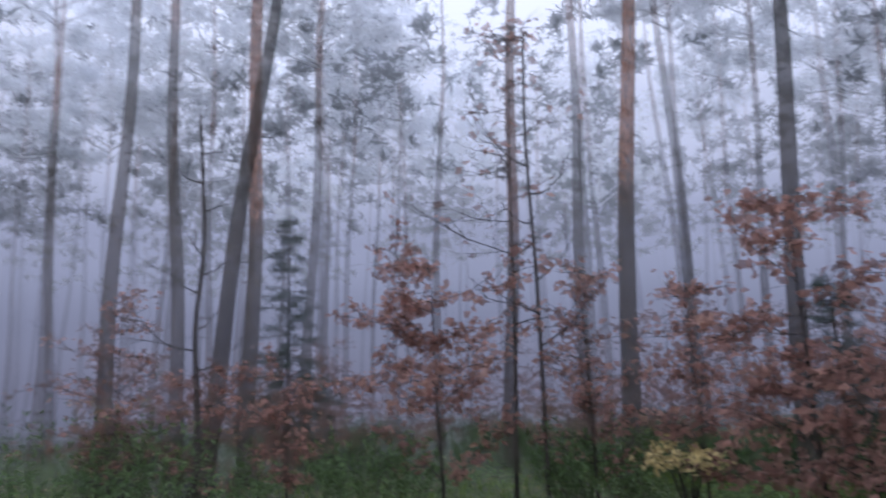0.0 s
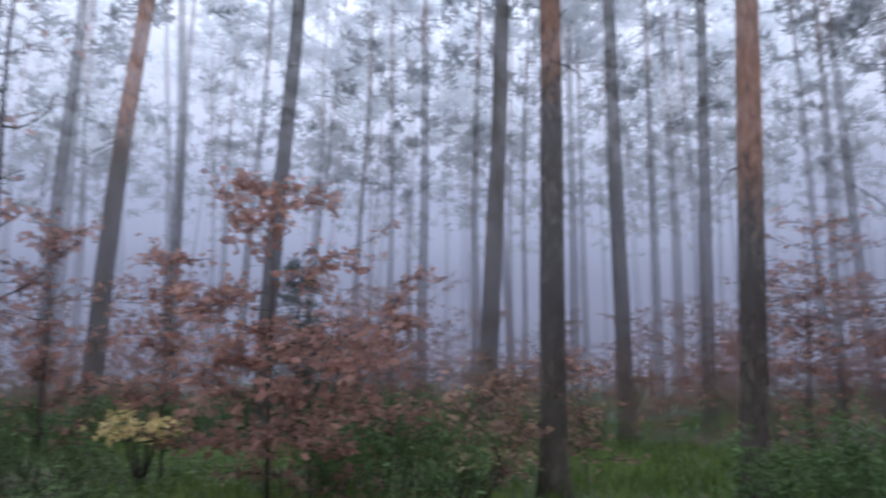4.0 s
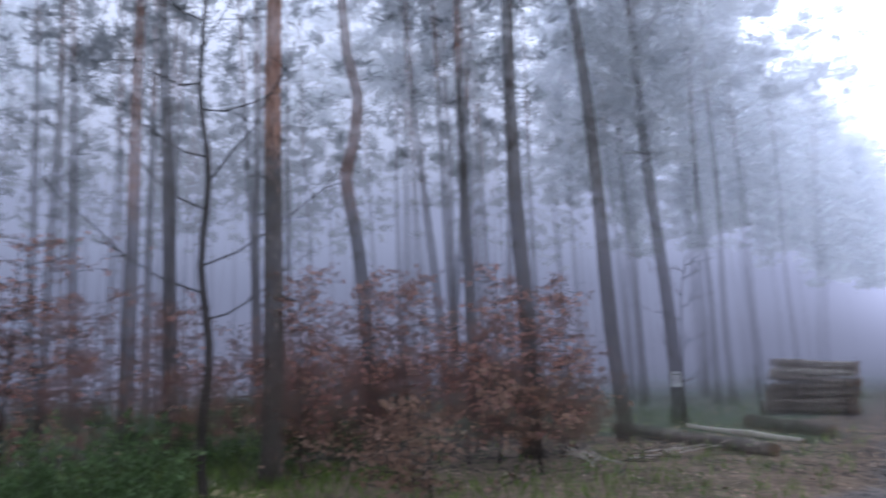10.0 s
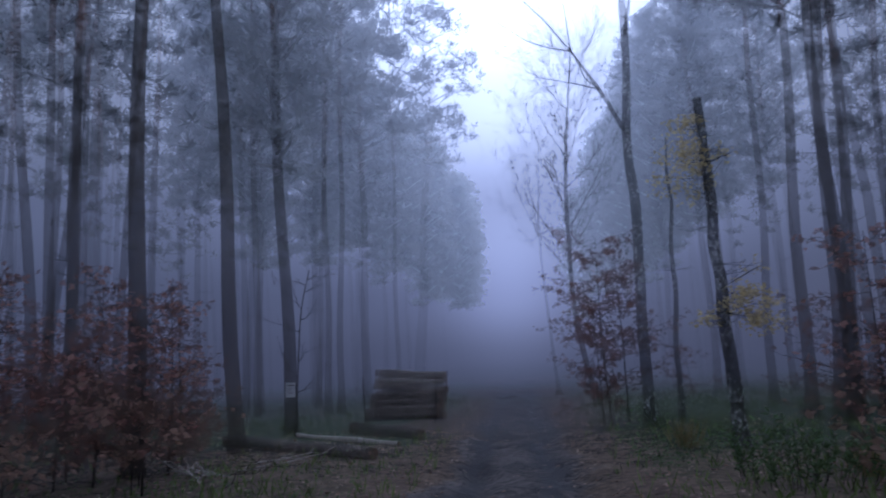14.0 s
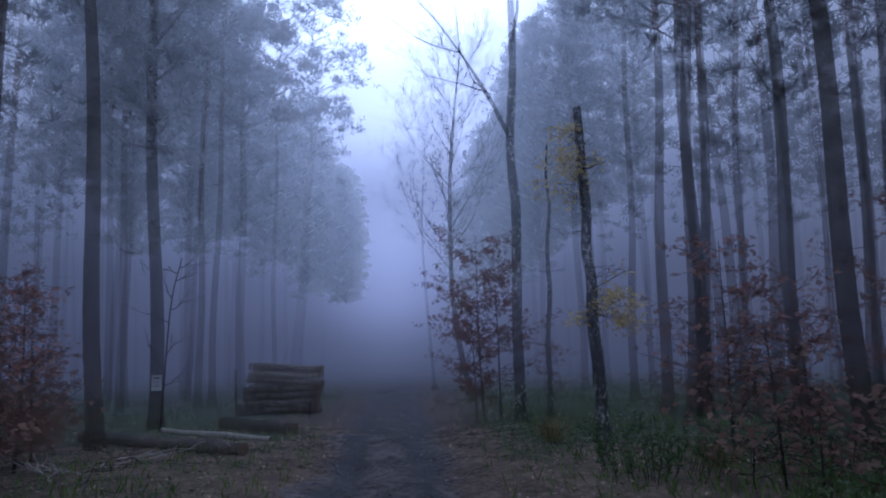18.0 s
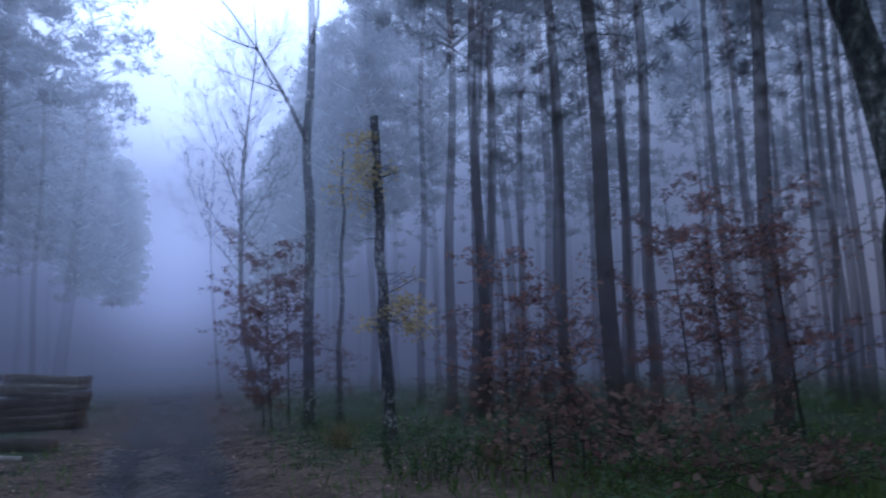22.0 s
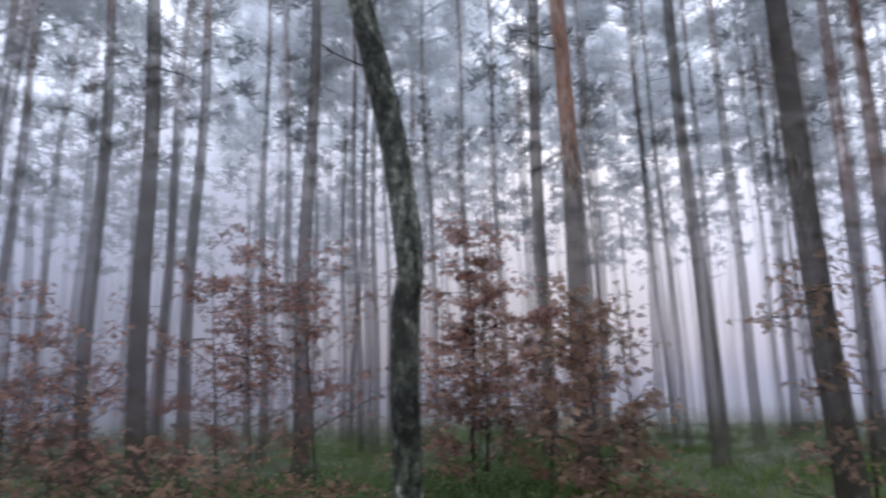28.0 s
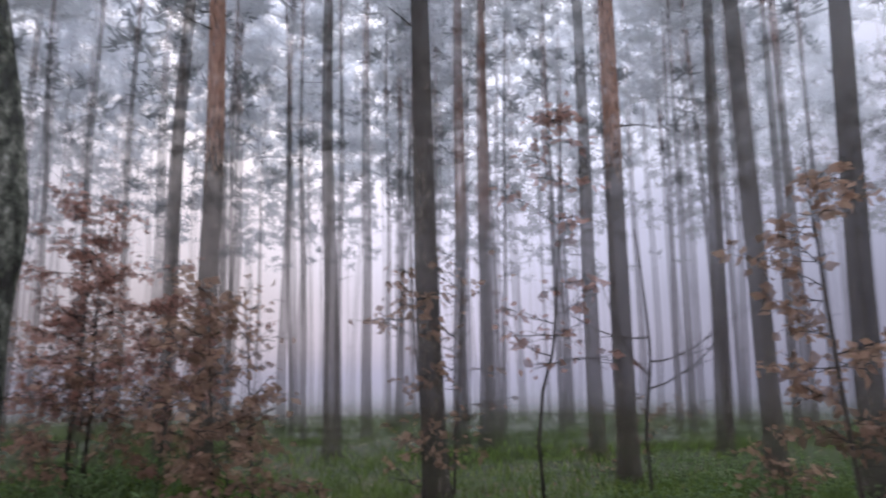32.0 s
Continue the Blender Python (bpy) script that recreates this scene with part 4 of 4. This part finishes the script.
sapling(13.03, 0.75, 2.35, 0.66, 330)
sapling(13.52, -0.90, 3.32, 0.79, 380)
sapling(13.85, -2.42, 2.38, 0.93, 360)
sapling(12.57, -3.56, 3.33, 0.66, 480)
sapling(15.05, -0.06, 2.46, 1.18, 300)
sapling(10.03, -0.60, 0.80, 0.90, 260, leaf=BROWN)
sapling(12.71, 2.90, 2.94, 0.87, 240)
sapling(13.88, 2.10, 2.40, 0.71, 220)
sapling(12.02, -0.82, 3.19, 0.99, 380)
sapling(11.24, -12.87, 4.59, 1.00, 1700)
sapling(11.71, -13.12, 3.09, 0.82, 600)
sapling(11.35, -13.57, 4.12, 0.76, 800)
sapling(9.00, -0.91, 1.13, 0.92, 200, leaf=BROWN)
sapling(13.47, -4.05, 3.01, 0.49, 260)
sapling(12.60, -3.55, 1.15, 0.7, 300, leaf=BROWN)
sapling(14.90, -4.75, 1.1, 0.7, 260, leaf=BROWN)
sapling(3.46, -9.48, 2.08, 0.43, 90)
sapling(2.74, -8.67, 1.2, 0.6, 80)
sapling(3.40, -8.43, 0.95, 0.9, 110, leaf=BROWN)
sapling(3.76, -11.50, 2.20, 0.70, 120)
sapling(2.11, -12.93, 4.57, 1.07, 850)
sapling(0.48, -12.09, 4.06, 1.08, 900)
sapling(-1.76, -10.45, 3.94, 0.85, 1150)
sapling(-2.68, -9.73, 2.83, 0.86, 850)
sapling(-1.65, -9.45, 1.89, 0.97, 420, leaf=BROWN)
sapling(1.66, -8.54, 0.75, 1.35, 280, leaf=BROWN)
sapling(0.35, -8.69, 0.66, 0.67, 160, leaf=BROWN)
sapling(-2.57, -7.25, 2.64, 0.45, 400, leaf=BROWN)
sapling(-2.61, -7.03, 1.49, 0.55, 340, leaf=BROWN)
sapling(-3.42, -8.43, 2.80, 0.32, 120, leaf=BROWN)
sapling(-4.60, -6.65, 2.93, 0.44, 180, leaf=BROWN)
sapling(3.10, -8.55, 1.74, 0.60, 120, leaf=BROWN)
sapling(1.46, -12.01, 4.11, 1.08, 850)
sapling(-6.28, -6.57, 4.9, 0.66, 400, sparse=True, bent=((0, 0), (0.05, 1.1), (-0.13, 1.75), (-0.22, 2.5), (-0.3, 3.6), (-0.36, 4.9)))
sapling(-5.96, -2.75, 3.71, 0.46, 420, leaf=BROWN)
sapling(-7.89, -4.47, 0.97, 0.32, 80, leaf=BROWN)
sapling(-6.06, -8.07, 3.69, 0.51, 130, leaf=BROWN)
sapling(-9.36, -7.64, 1.35, 0.61, 110, leaf=BROWN)
sapling(-1.84, -9.93, 4.25, 0.78, 700)
broom(8.19, 2.72, 1.11, 0.78, 700)
broom(7.75, 2.77, 1.28, 0.93, 800)
broom(6.93, 3.18, 1.16, 0.48, 500)
broom(4.91, 6.58, 1.25, 1.00, 1000)
broom(1.79, 8.82, 1.32, 0.60, 600)
broom(4.95, 6.80, 0.98, 0.86, 800)
broom(8.61, 2.71, 1.39, 0.56, 600)
broom(-4.97, 12.01, 2.17, 0.82, 500)
broom(2.00, 9.80, 1.23, 0.51, 450)
broom(-3.35, 8.78, 1.41, 1.11, 800)
broom(-5.10, 9.75, 2.02, 1.12, 600)
broom(-0.95, 9.45, 1.39, 0.75, 600)
broom(4.60, -8.41, 0.86, 0.78, 500)
broom(-1.62, -8.34, 0.84, 0.99, 700)
birch(-0.54, -6.58, [(0.00, 0.00, 0.00), (0.01, -0.00, 0.87), (0.02, -0.00, 2.24), (-0.04, 0.00, 2.92), (0.13, -0.01, 4.18), (0.39, -0.02, 5.35)], 0.26, kind="leaning")
birch(6.96, -11.08, [(0.00, 0.00, 0.00), (0.02, 0.01, 0.5), (0.04, 0.03, 1.4), (0.09, 0.06, 2.2), (0.07, 0.04, 2.8), (0.13, 0.08, 3.4), (0.1, 0.06, 4.1), (0.13, 0.08, 4.9), (0.14, 0.09, 5.5), (0.16, 0.1, 6.05)], 0.23, kind="snag")
birch(10.60, -13.40, [(0.00, 0.00, 0.00), (0.00, 0.00, 0.28), (0.01, 0.01, 2.51), (-0.04, -0.03, 4.96), (0.03, 0.02, 6.49), (-0.08, -0.06, 8.58), (-0.09, -0.07, 10.44)], 0.27, kind="forked")
birch(16.50, -18.23, [(0.00, 0.00, 0.00), (0.06, 0.05, 0.42), (0.33, 0.31, 2.46), (0.43, 0.40, 4.44), (0.41, 0.38, 7.57), (0.26, 0.24, 9.94), (0.06, 0.05, 12.37)], 0.23, kind="crowned")
birch(26.96, -26.90, [(0.00, 0.00, 0.00), (0.02, 0.02, 0.36), (0.33, 0.34, 7.04), (0.28, 0.29, 10.67), (0.12, 0.12, 13.76)], 0.20, kind="crowned")
birch(10.67, -14.60, [(0.00, 0.00, 0.00), (-0.03, -0.02, 0.9), (-0.02, -0.01, 1.9), (-0.1, -0.07, 3.1), (-0.08, -0.05, 4.1), (-0.16, -0.12, 5.2), (-0.12, -0.09, 6.0), (-0.17, -0.12, 6.9)], 0.16, kind="snag_bare")
bare_tree(9.37, 1.80, [(0.00, 0.00, 0.00), (0.00, 0.05, 0.9), (-0.01, -0.03, 1.9), (-0.02, 0.08, 3.0), (-0.02, 0.01, 4.2), (-0.03, 0.13, 5.3), (-0.03, 0.08, 6.6)], 0.12, 1.45, 10)
bare_tree(1.21, 9.22, [(0.00, 0.00, 0.00), (-0.00, 0.00, 1.00), (-0.01, 0.00, 2.98), (-0.06, 0.01, 4.90), (-0.02, 0.00, 6.47)], 0.07, 0.55, 6)
bare_tree(-7.90, -6.27, [(0.00, 0.00, 0.00), (0.02, -0.03, 0.9), (-0.03, 0.05, 1.8), (-0.02, 0.03, 2.6), (0.03, -0.04, 3.6)], 0.05, 1.1, 4)
bare_tree(-3.55, 10.40, [(0.00, 0.00, 0.00), (0.03, 0.01, 1.2), (-0.05, -0.02, 2.6), (0.02, 0.01, 4.0), (-0.1, -0.03, 5.9)], 0.1, 0.6, 9)
bare_tree(15.51, -7.13, [(0.00, 0.00, 0.00), (-0.02, -0.04, 0.69), (-0.07, -0.14, 2.76), (-0.15, -0.33, 3.82)], 0.05, 0.42)
spruce(-3.40, 15.63, 5.57)
spruce(6.16, 11.45, 3.35)


# ---- trees along both sides of the track: full crowns down their open side ----
def edge_row():
    rng = random.Random(31)
    for s in (-1, 1):
        d = 26.5 if s < 0 else 28.5
        while d < 78:
            off = -max(4.3, 8.4 - 0.14 * (d - 31)) + rng.uniform(-0.4, 0.4) if s < 0 else rng.uniform(6.9, 7.7)
            p = ROAD_WAY * d + ROAD_SIDE * (off - 0.1)
            pine(p.x, p.y, rng.uniform(0.26, 0.36), rng.gauss(0, 0.01), rng.gauss(0, 0.01), tall=rng.uniform(16, 19), crown_at=rng.uniform(5.2, 7.6), full=True,
                 label="pine with a deep dense crown along the track")
            q = p + ROAD_SIDE * (s * rng.uniform(2.6, 3.6)) + ROAD_WAY * rng.uniform(-1, 1)
            pine(q.x, q.y, rng.uniform(0.26, 0.34), rng.gauss(0, 0.01), rng.gauss(0, 0.01), tall=rng.uniform(17, 20), crown_at=rng.uniform(6.8, 9.2), full=True,
                 label="pine with a deep dense crown along the track")
            d += rng.uniform(2.8, 4.0) * (1 + d / 90)


edge_row()


# ---- brush deeper in the wood: saplings of a few growths, set out again and again ----
def brush():
    rng = random.Random(404)
    spots = []
    while len(spots) < 210:
        az, r = rng.uniform(-172, 26), rng.uniform(11.5, 27)
        if rng.random() > (1.0 if -112 < az < 26 else 0.18):
            continue
        x, y = -r * math.sin(radians(az)), r * math.cos(radians(az))
        along, off = road_place(x, y)
        if along > 0 and abs(off) < 5.0 or -123 < az < -103:
            continue
        spots.append((x, y))
    for k in range(16):  # the thicket left of the timber, low scrub right of the track
        az, r = (rng.uniform(-105.5, -84), rng.uniform(11, 18)) if k < 14 else (rng.uniform(-172, -152), rng.uniform(11, 15))
        spots.append((-r * math.sin(radians(az)), r * math.cos(radians(az))))
    grown = [(2.6, 0.95, 420, RUSSET), (1.7, 0.9, 400, RUSSET), (1.35, 0.9, 340, BROWN), (3.3, 1.0, 420, RUSSET), (2.1, 1.0, 420, RUSSET), (1.25, 0.9, 900, None), (1.6, 0.9, 900, None)]
    first = []
    for (x, y), (h, w, n, m) in zip(spots, grown):
        first.append(sapling(x, y, h, w, n, m) if m else broom(x, y, h * 0.7, w, n))
    for n, (x, y) in enumerate(spots[len(grown):]):
        ob = rng.choice(first[:5] if n + len(grown) >= 210 else first)
        copy_thing(ob, Matrix.Translation((x, y, height(x, y) - 0.03)) @ Matrix.Rotation(rng.uniform(0, 6.28), 4, "Z"))


brush()


# ---- timber beside the track ----
def log(name, a, b, r, label, group="", taper=0.93, bark=None, sides=14):
    """A felled stem from a to b, bark and two sawn ends."""
    rng = seeded()
    a, b = Vector(a), Vector(b)
    ob = thing(name, a.x, a.y, a.z, label, "log", group)
    v, f = [], []
    way = b - a
    pts = [way * t + Vector((0, 0, 0.015 * math.sin(t * 9 + r * 50))) for t in (0, 0.2, 0.4, 0.6, 0.8, 1)]
    tube(v, f, pts, [r * (1 + (taper - 1) * t) for t in (0, 0.2, 0.4, 0.6, 0.8, 1)], sides, 0.05, rng, cap=False)
    part("bark", mesh("bark", v, f, bark or LOG_BARK, True), ob)
    for p, q, w in ((pts[0], r * 0.97, -1), (pts[-1], r * taper * 0.97, 1)):
        v, f = [], []
        ax = way.normalized()
        tube(v, f, [p, p + ax * w * 0.012], [q, q * 0.96], sides)
        part("sawn_end", mesh("sawn_end", v, f, LOG_END), ob, "pale sawn wood")
    return ob



PILE, PILE_LONG = Vector((17.48, -11.27, 0)), 2.2
PILE_WAY, PILE_DEEP = Vector((-0.766, -0.643, 0)), Vector((0.643, -0.766, 0))
rng = random.Random(9)
foot_z = height(PILE.x, PILE.y)
for layer in range(7):
    for col in range(4 - layer // 4):
        r = rng.uniform(0.085, 0.135)
        c = PILE + PILE_DEEP * (0.24 * col + 0.1 * layer) + PILE_WAY * (rng.uniform(-0.05, 0.05) + 0.02 * layer) + Vector((0, 0, foot_z + 0.11 + 0.19 * layer))
        half = PILE_WAY * (PILE_LONG / 2 * rng.uniform(0.94, 1.03) * (1 - 0.016 * layer))
        tip = Vector((0, 0, rng.uniform(-0.05, 0.05) - (0.06 if layer >= 4 else 0)))
        log("log", c - half - tip, c + half + tip, r, "stacked pine log in a timber pile by the track", "logs of the timber pile", bark=PILE_PALE if (layer, col) in ((5, 0), (6, 1)) else PILE_BARK)
for n, (s, lean) in enumerate(((1.0, 0.06), (-1.0, -0.03))):
    foot = PILE + PILE_WAY * (s * 1.0) + PILE_DEEP * -0.22
    ob = thing("stake", foot.x, foot.y, foot_z - 0.1, "slim wooden stake holding the timber pile", "stake", "stakes of the timber pile")
    v, f = [], []
    tube(v, f, [(0, 0, 0), PILE_WAY * lean + Vector((0, 0, 0.7)), PILE_WAY * lean * 2 + Vector((0, 0, 1.35))], [0.03, 0.028, 0.022], 8)
    part("pole", mesh("pole", v, f, TWIG, True), ob)


def lying(name, x1, y1, x2, y2, r, label, bark=None):
    return log(name, (x1, y1, height(x1, y1) + r * 0.8), (x2, y2, height(x2, y2) + r * 0.8), r, label, "", 0.9, bark)


lying("log", 15.6, -5.6, 11.15, -6.6, 0.125, "long dark felled trunk lying beside the track")
lying("log", 15.3, -7.1, 12.55, -8.0, 0.055, "thin pale barkless pole lying on the ground", PALE_WOOD)
lying("log", 15.2, -8.45, 13.4, -9.15, 0.15, "thick dark felled trunk near the timber pile")

# cut branches in a heap
for k in range(15):
    rng = seeded()
    x, y = 11.5 + rng.gauss(0, 0.55), -4.35 + rng.gauss(0, 0.5)
    ob = thing("fallen_branch", x, y, height(x, y) + 0.04, "pale broken branch lying on leaf litter", "branch", "cut branches")
    v, f = [], []
    a = rng.uniform(0, 6.28)
    twiggy(rng, v, f, (0, 0, 0), (math.cos(a), math.sin(a), 0.18), rng.uniform(0.4, 0.95), rng.uniform(0.013, 0.024), 1)
    for p in v:
        p.z = max(-0.03, p.z * 0.6)
    part("stick", mesh("stick", v, f, PALE_WOOD if k % 3 else TWIG), ob)

# notice on a pine by the track
sx, sy = 15.36, -6.97
away = Vector((sx, sy, 0)).normalized()
spot = Vector((sx, sy, 1.09)) - away * 0.27
notice = thing("notice_sheet", spot.x, spot.y, spot.z, "white paper notice fixed to a pine trunk", "notice")
notice.rotation_euler = (radians(90), 0, math.atan2(away.y, away.x) - math.pi / 2)


def slab(name, w, h, d, x, y, z, mat, parent, label=""):
    bm = bmesh.new()
    bmesh.ops.create_cube(bm, size=1.0, matrix=Matrix.Translation((x, y, z)) @ Matrix.Diagonal((w, h, d, 1)))
    bmesh.ops.bevel(bm, geom=bm.edges[:], offset=min(w, h, d) * 0.2, segments=1, affect="EDGES")
    me = bpy.data.meshes.new(name)
    bm.to_mesh(me)
    bm.free()
    me.materials.append(mat)
    return part(name, me, parent, label)


page = slab("sheet", 0.2, 0.32, 0.004, 0, 0, 0, PAPER, notice)
slab("printed_bar", 0.13, 0.03, 0.003, 0, 0.1, 0.004, INK, page, "dark printed heading")
for k in range(4):
    slab("printed_bar", 0.11 + 0.02 * (k % 2), 0.008, 0.003, -0.01, 0.03 - 0.035 * k, 0.004, INK, page, "dark printed line")


# ---- low yellow leaves ----
def leaf_patch(x, y, z, wide, n, mat, label):
    rng = seeded()
    ob = thing("low_plant", x, y, height(x, y) - 0.02, label, "plant")
    v, f, lv, lf = [], [], [], []
    for _ in range(14):
        a, r = rng.uniform(0, 6.28), wide * math.sqrt(rng.random())
        p = Vector((r * math.cos(a), r * math.sin(a), z * rng.uniform(0.8, 1.15)))
        tube(v, f, [(0, 0, 0), p * 0.5 + Vector((0, 0, z * 0.3)), p], [0.012, 0.008, 0.003], 4, cap=False)
        leaf_spray(lv, lf, rng, p, wide * 0.2, n // 14, 0.085)
    part("branchwork", mesh("branchwork", v, f, TWIG), ob)
    part("foliage", mesh("foliage", lv, lf, mat), ob, "pale yellow leaves")


leaf_patch(2.72, 8.58, 0.82, 0.46, 330, YELLOW, "low plant with pale yellow autumn leaves")
leaf_patch(5.45, 5.87, 0.55, 0.5, 110, STRAW_LEAF, "low sprawling plant with faded yellow-green leaves")
leaf_patch(7.44, 1.24, 0.4, 0.4, 90, STRAW_LEAF, "low sprawling plant with faded yellow-green leaves")


# ---- grass, dry tufts and fallen leaves ----
def azimuth(x, y):
    return math.degrees(math.atan2(-x, y))


def carpet(name, n, mat, label, lush, make, near=3.0, far=30.0):
    rng = random.Random(hash(len(name)) + n)
    v, f = [], []
    done = tries = 0
    while done < n and tries < n * 12:
        tries += 1
        a, r = rng.uniform(-math.pi, math.pi), near + (far - near) * rng.random() ** 1.35
        x, y = r * math.cos(a), r * math.sin(a)
        along, off = road_place(x, y)
        if rng.random() > lush(x, y, azimuth(x, y) % 360, along, off):
            continue
        make(v, f, rng, x, y, height(x, y))
        done += 1
    return tagged(new(name, mesh(name, v, f, mat)), label, "ground cover", kind="stuff")


def patchy(x, y, scale, cut):
    return max(0.0, min(1.0, (noise.noise(Vector((x * scale, y * scale, 1.7))) + cut) * 2.2))


def in_track(along, off, w=1.4):
    return along > 0 and abs(off) < w


def lawn_at(az):
    keys = ((0, 0.14), (26, 0.14), (98, 0.3), (110, 1.0), (165, 1.0), (185, 0.4), (200, 0.18), (224, 0.2), (238, 0.08), (268, 0.1), (288, 0.75), (322, 0.75), (345, 0.3), (360, 0.14))
    for (a, p), (b, q) in zip(keys, keys[1:]):
        if a <= az <= b:
            return p + (q - p) * (az - a) / (b - a)
    return 0.2


def grass_lush(x, y, az, along, off):
    if in_track(along, off, 1.3):
        return 0.0
    if in_track(along, off, 2.7):
        return 0.05
    lawn = lawn_at((az + 16 * noise.noise(Vector((x * 0.4, y * 0.4, 5)))) % 360)
    return lawn * (0.25 + patchy(x, y, 0.35, 0.25))


def grass_blade(v, f, rng, x, y, z):
    for _ in range(3):
        d = Vector((rng.gauss(0, 0.35), rng.gauss(0, 0.35), 1)).normalized() * rng.uniform(0.09, 0.3)
        blade(v, f, (x + rng.gauss(0, 0.05), y + rng.gauss(0, 0.05), z - 0.01), d, rng.uniform(0.006, 0.013), unit(rng, 0.2))


def litter_lush(x, y, az, along, off):
    if in_track(along, off, 0.9):
        return 0.12
    if in_track(along, off, 3.0):
        return 0.55
    bare = 1.0 if 236 < az < 285 else 0.9 if 185 < az < 225 else 0.35
    return bare * (0.3 + patchy(x, y, 0.5, 0.2))


def fallen_leaf(v, f, rng, x, y, z):
    d = Vector((rng.gauss(0, 1), rng.gauss(0, 1), rng.gauss(0, 0.25))).normalized() * rng.uniform(0.04, 0.085)
    blade(v, f, (x, y, z + rng.uniform(0.005, 0.04)), d, d.length * 0.36, Vector((rng.gauss(0, 0.3), rng.gauss(0, 0.3), 1)), rng.uniform(-0.01, 0.02))


def herb_lush(x, y, az, along, off):
    if in_track(along, off, 1.8):
        return 0.0
    return patchy(x, y, 0.28, 0.1) * (0.06 if 236 < az < 282 else 0.8)


def herb(v, f, rng, x, y, z):
    h = rng.uniform(0.12, 0.3) + 0.22 * patchy(x, y, 0.7, 0.0)
    for _ in range(5):
        p = Vector((x + rng.gauss(0, 0.06), y + rng.gauss(0, 0.06), z + h * rng.uniform(0.2, 1)))
        blade(v, f, p, unit(rng, 0.5) * rng.uniform(0.03, 0.07), 0.016, unit(rng, 2))


carpet("grass", 75000, GRASS, "fresh green woodland grass", grass_lush, grass_blade)
carpet("bilberry_carpet", 46000, HERB, "dark green low herbs and moss", herb_lush, herb)
carpet("leaf_litter", 34000, LITTER, "brown fallen leaves on the soil", litter_lush, fallen_leaf)


def straw_tuft(x, y, n=160):
    rng = seeded()
    ob = thing("grass_tuft", x, y, height(x, y) - 0.02, "pale dry tuft of tall grass", "grass tuft")
    v, f = [], []
    for _ in range(n):
        d = Vector((rng.gauss(0, 0.3), rng.gauss(0, 0.3), 1)).normalized() * rng.uniform(0.25, 0.6)
        blade(v, f, (rng.gauss(0, 0.1), rng.gauss(0, 0.1), 0), d, 0.008, unit(rng, 0.2))
    part("tuft", mesh("tuft", v, f, STRAW), ob)


straw_tuft(7.4, -10.2)
straw_tuft(4.3, -9.5)
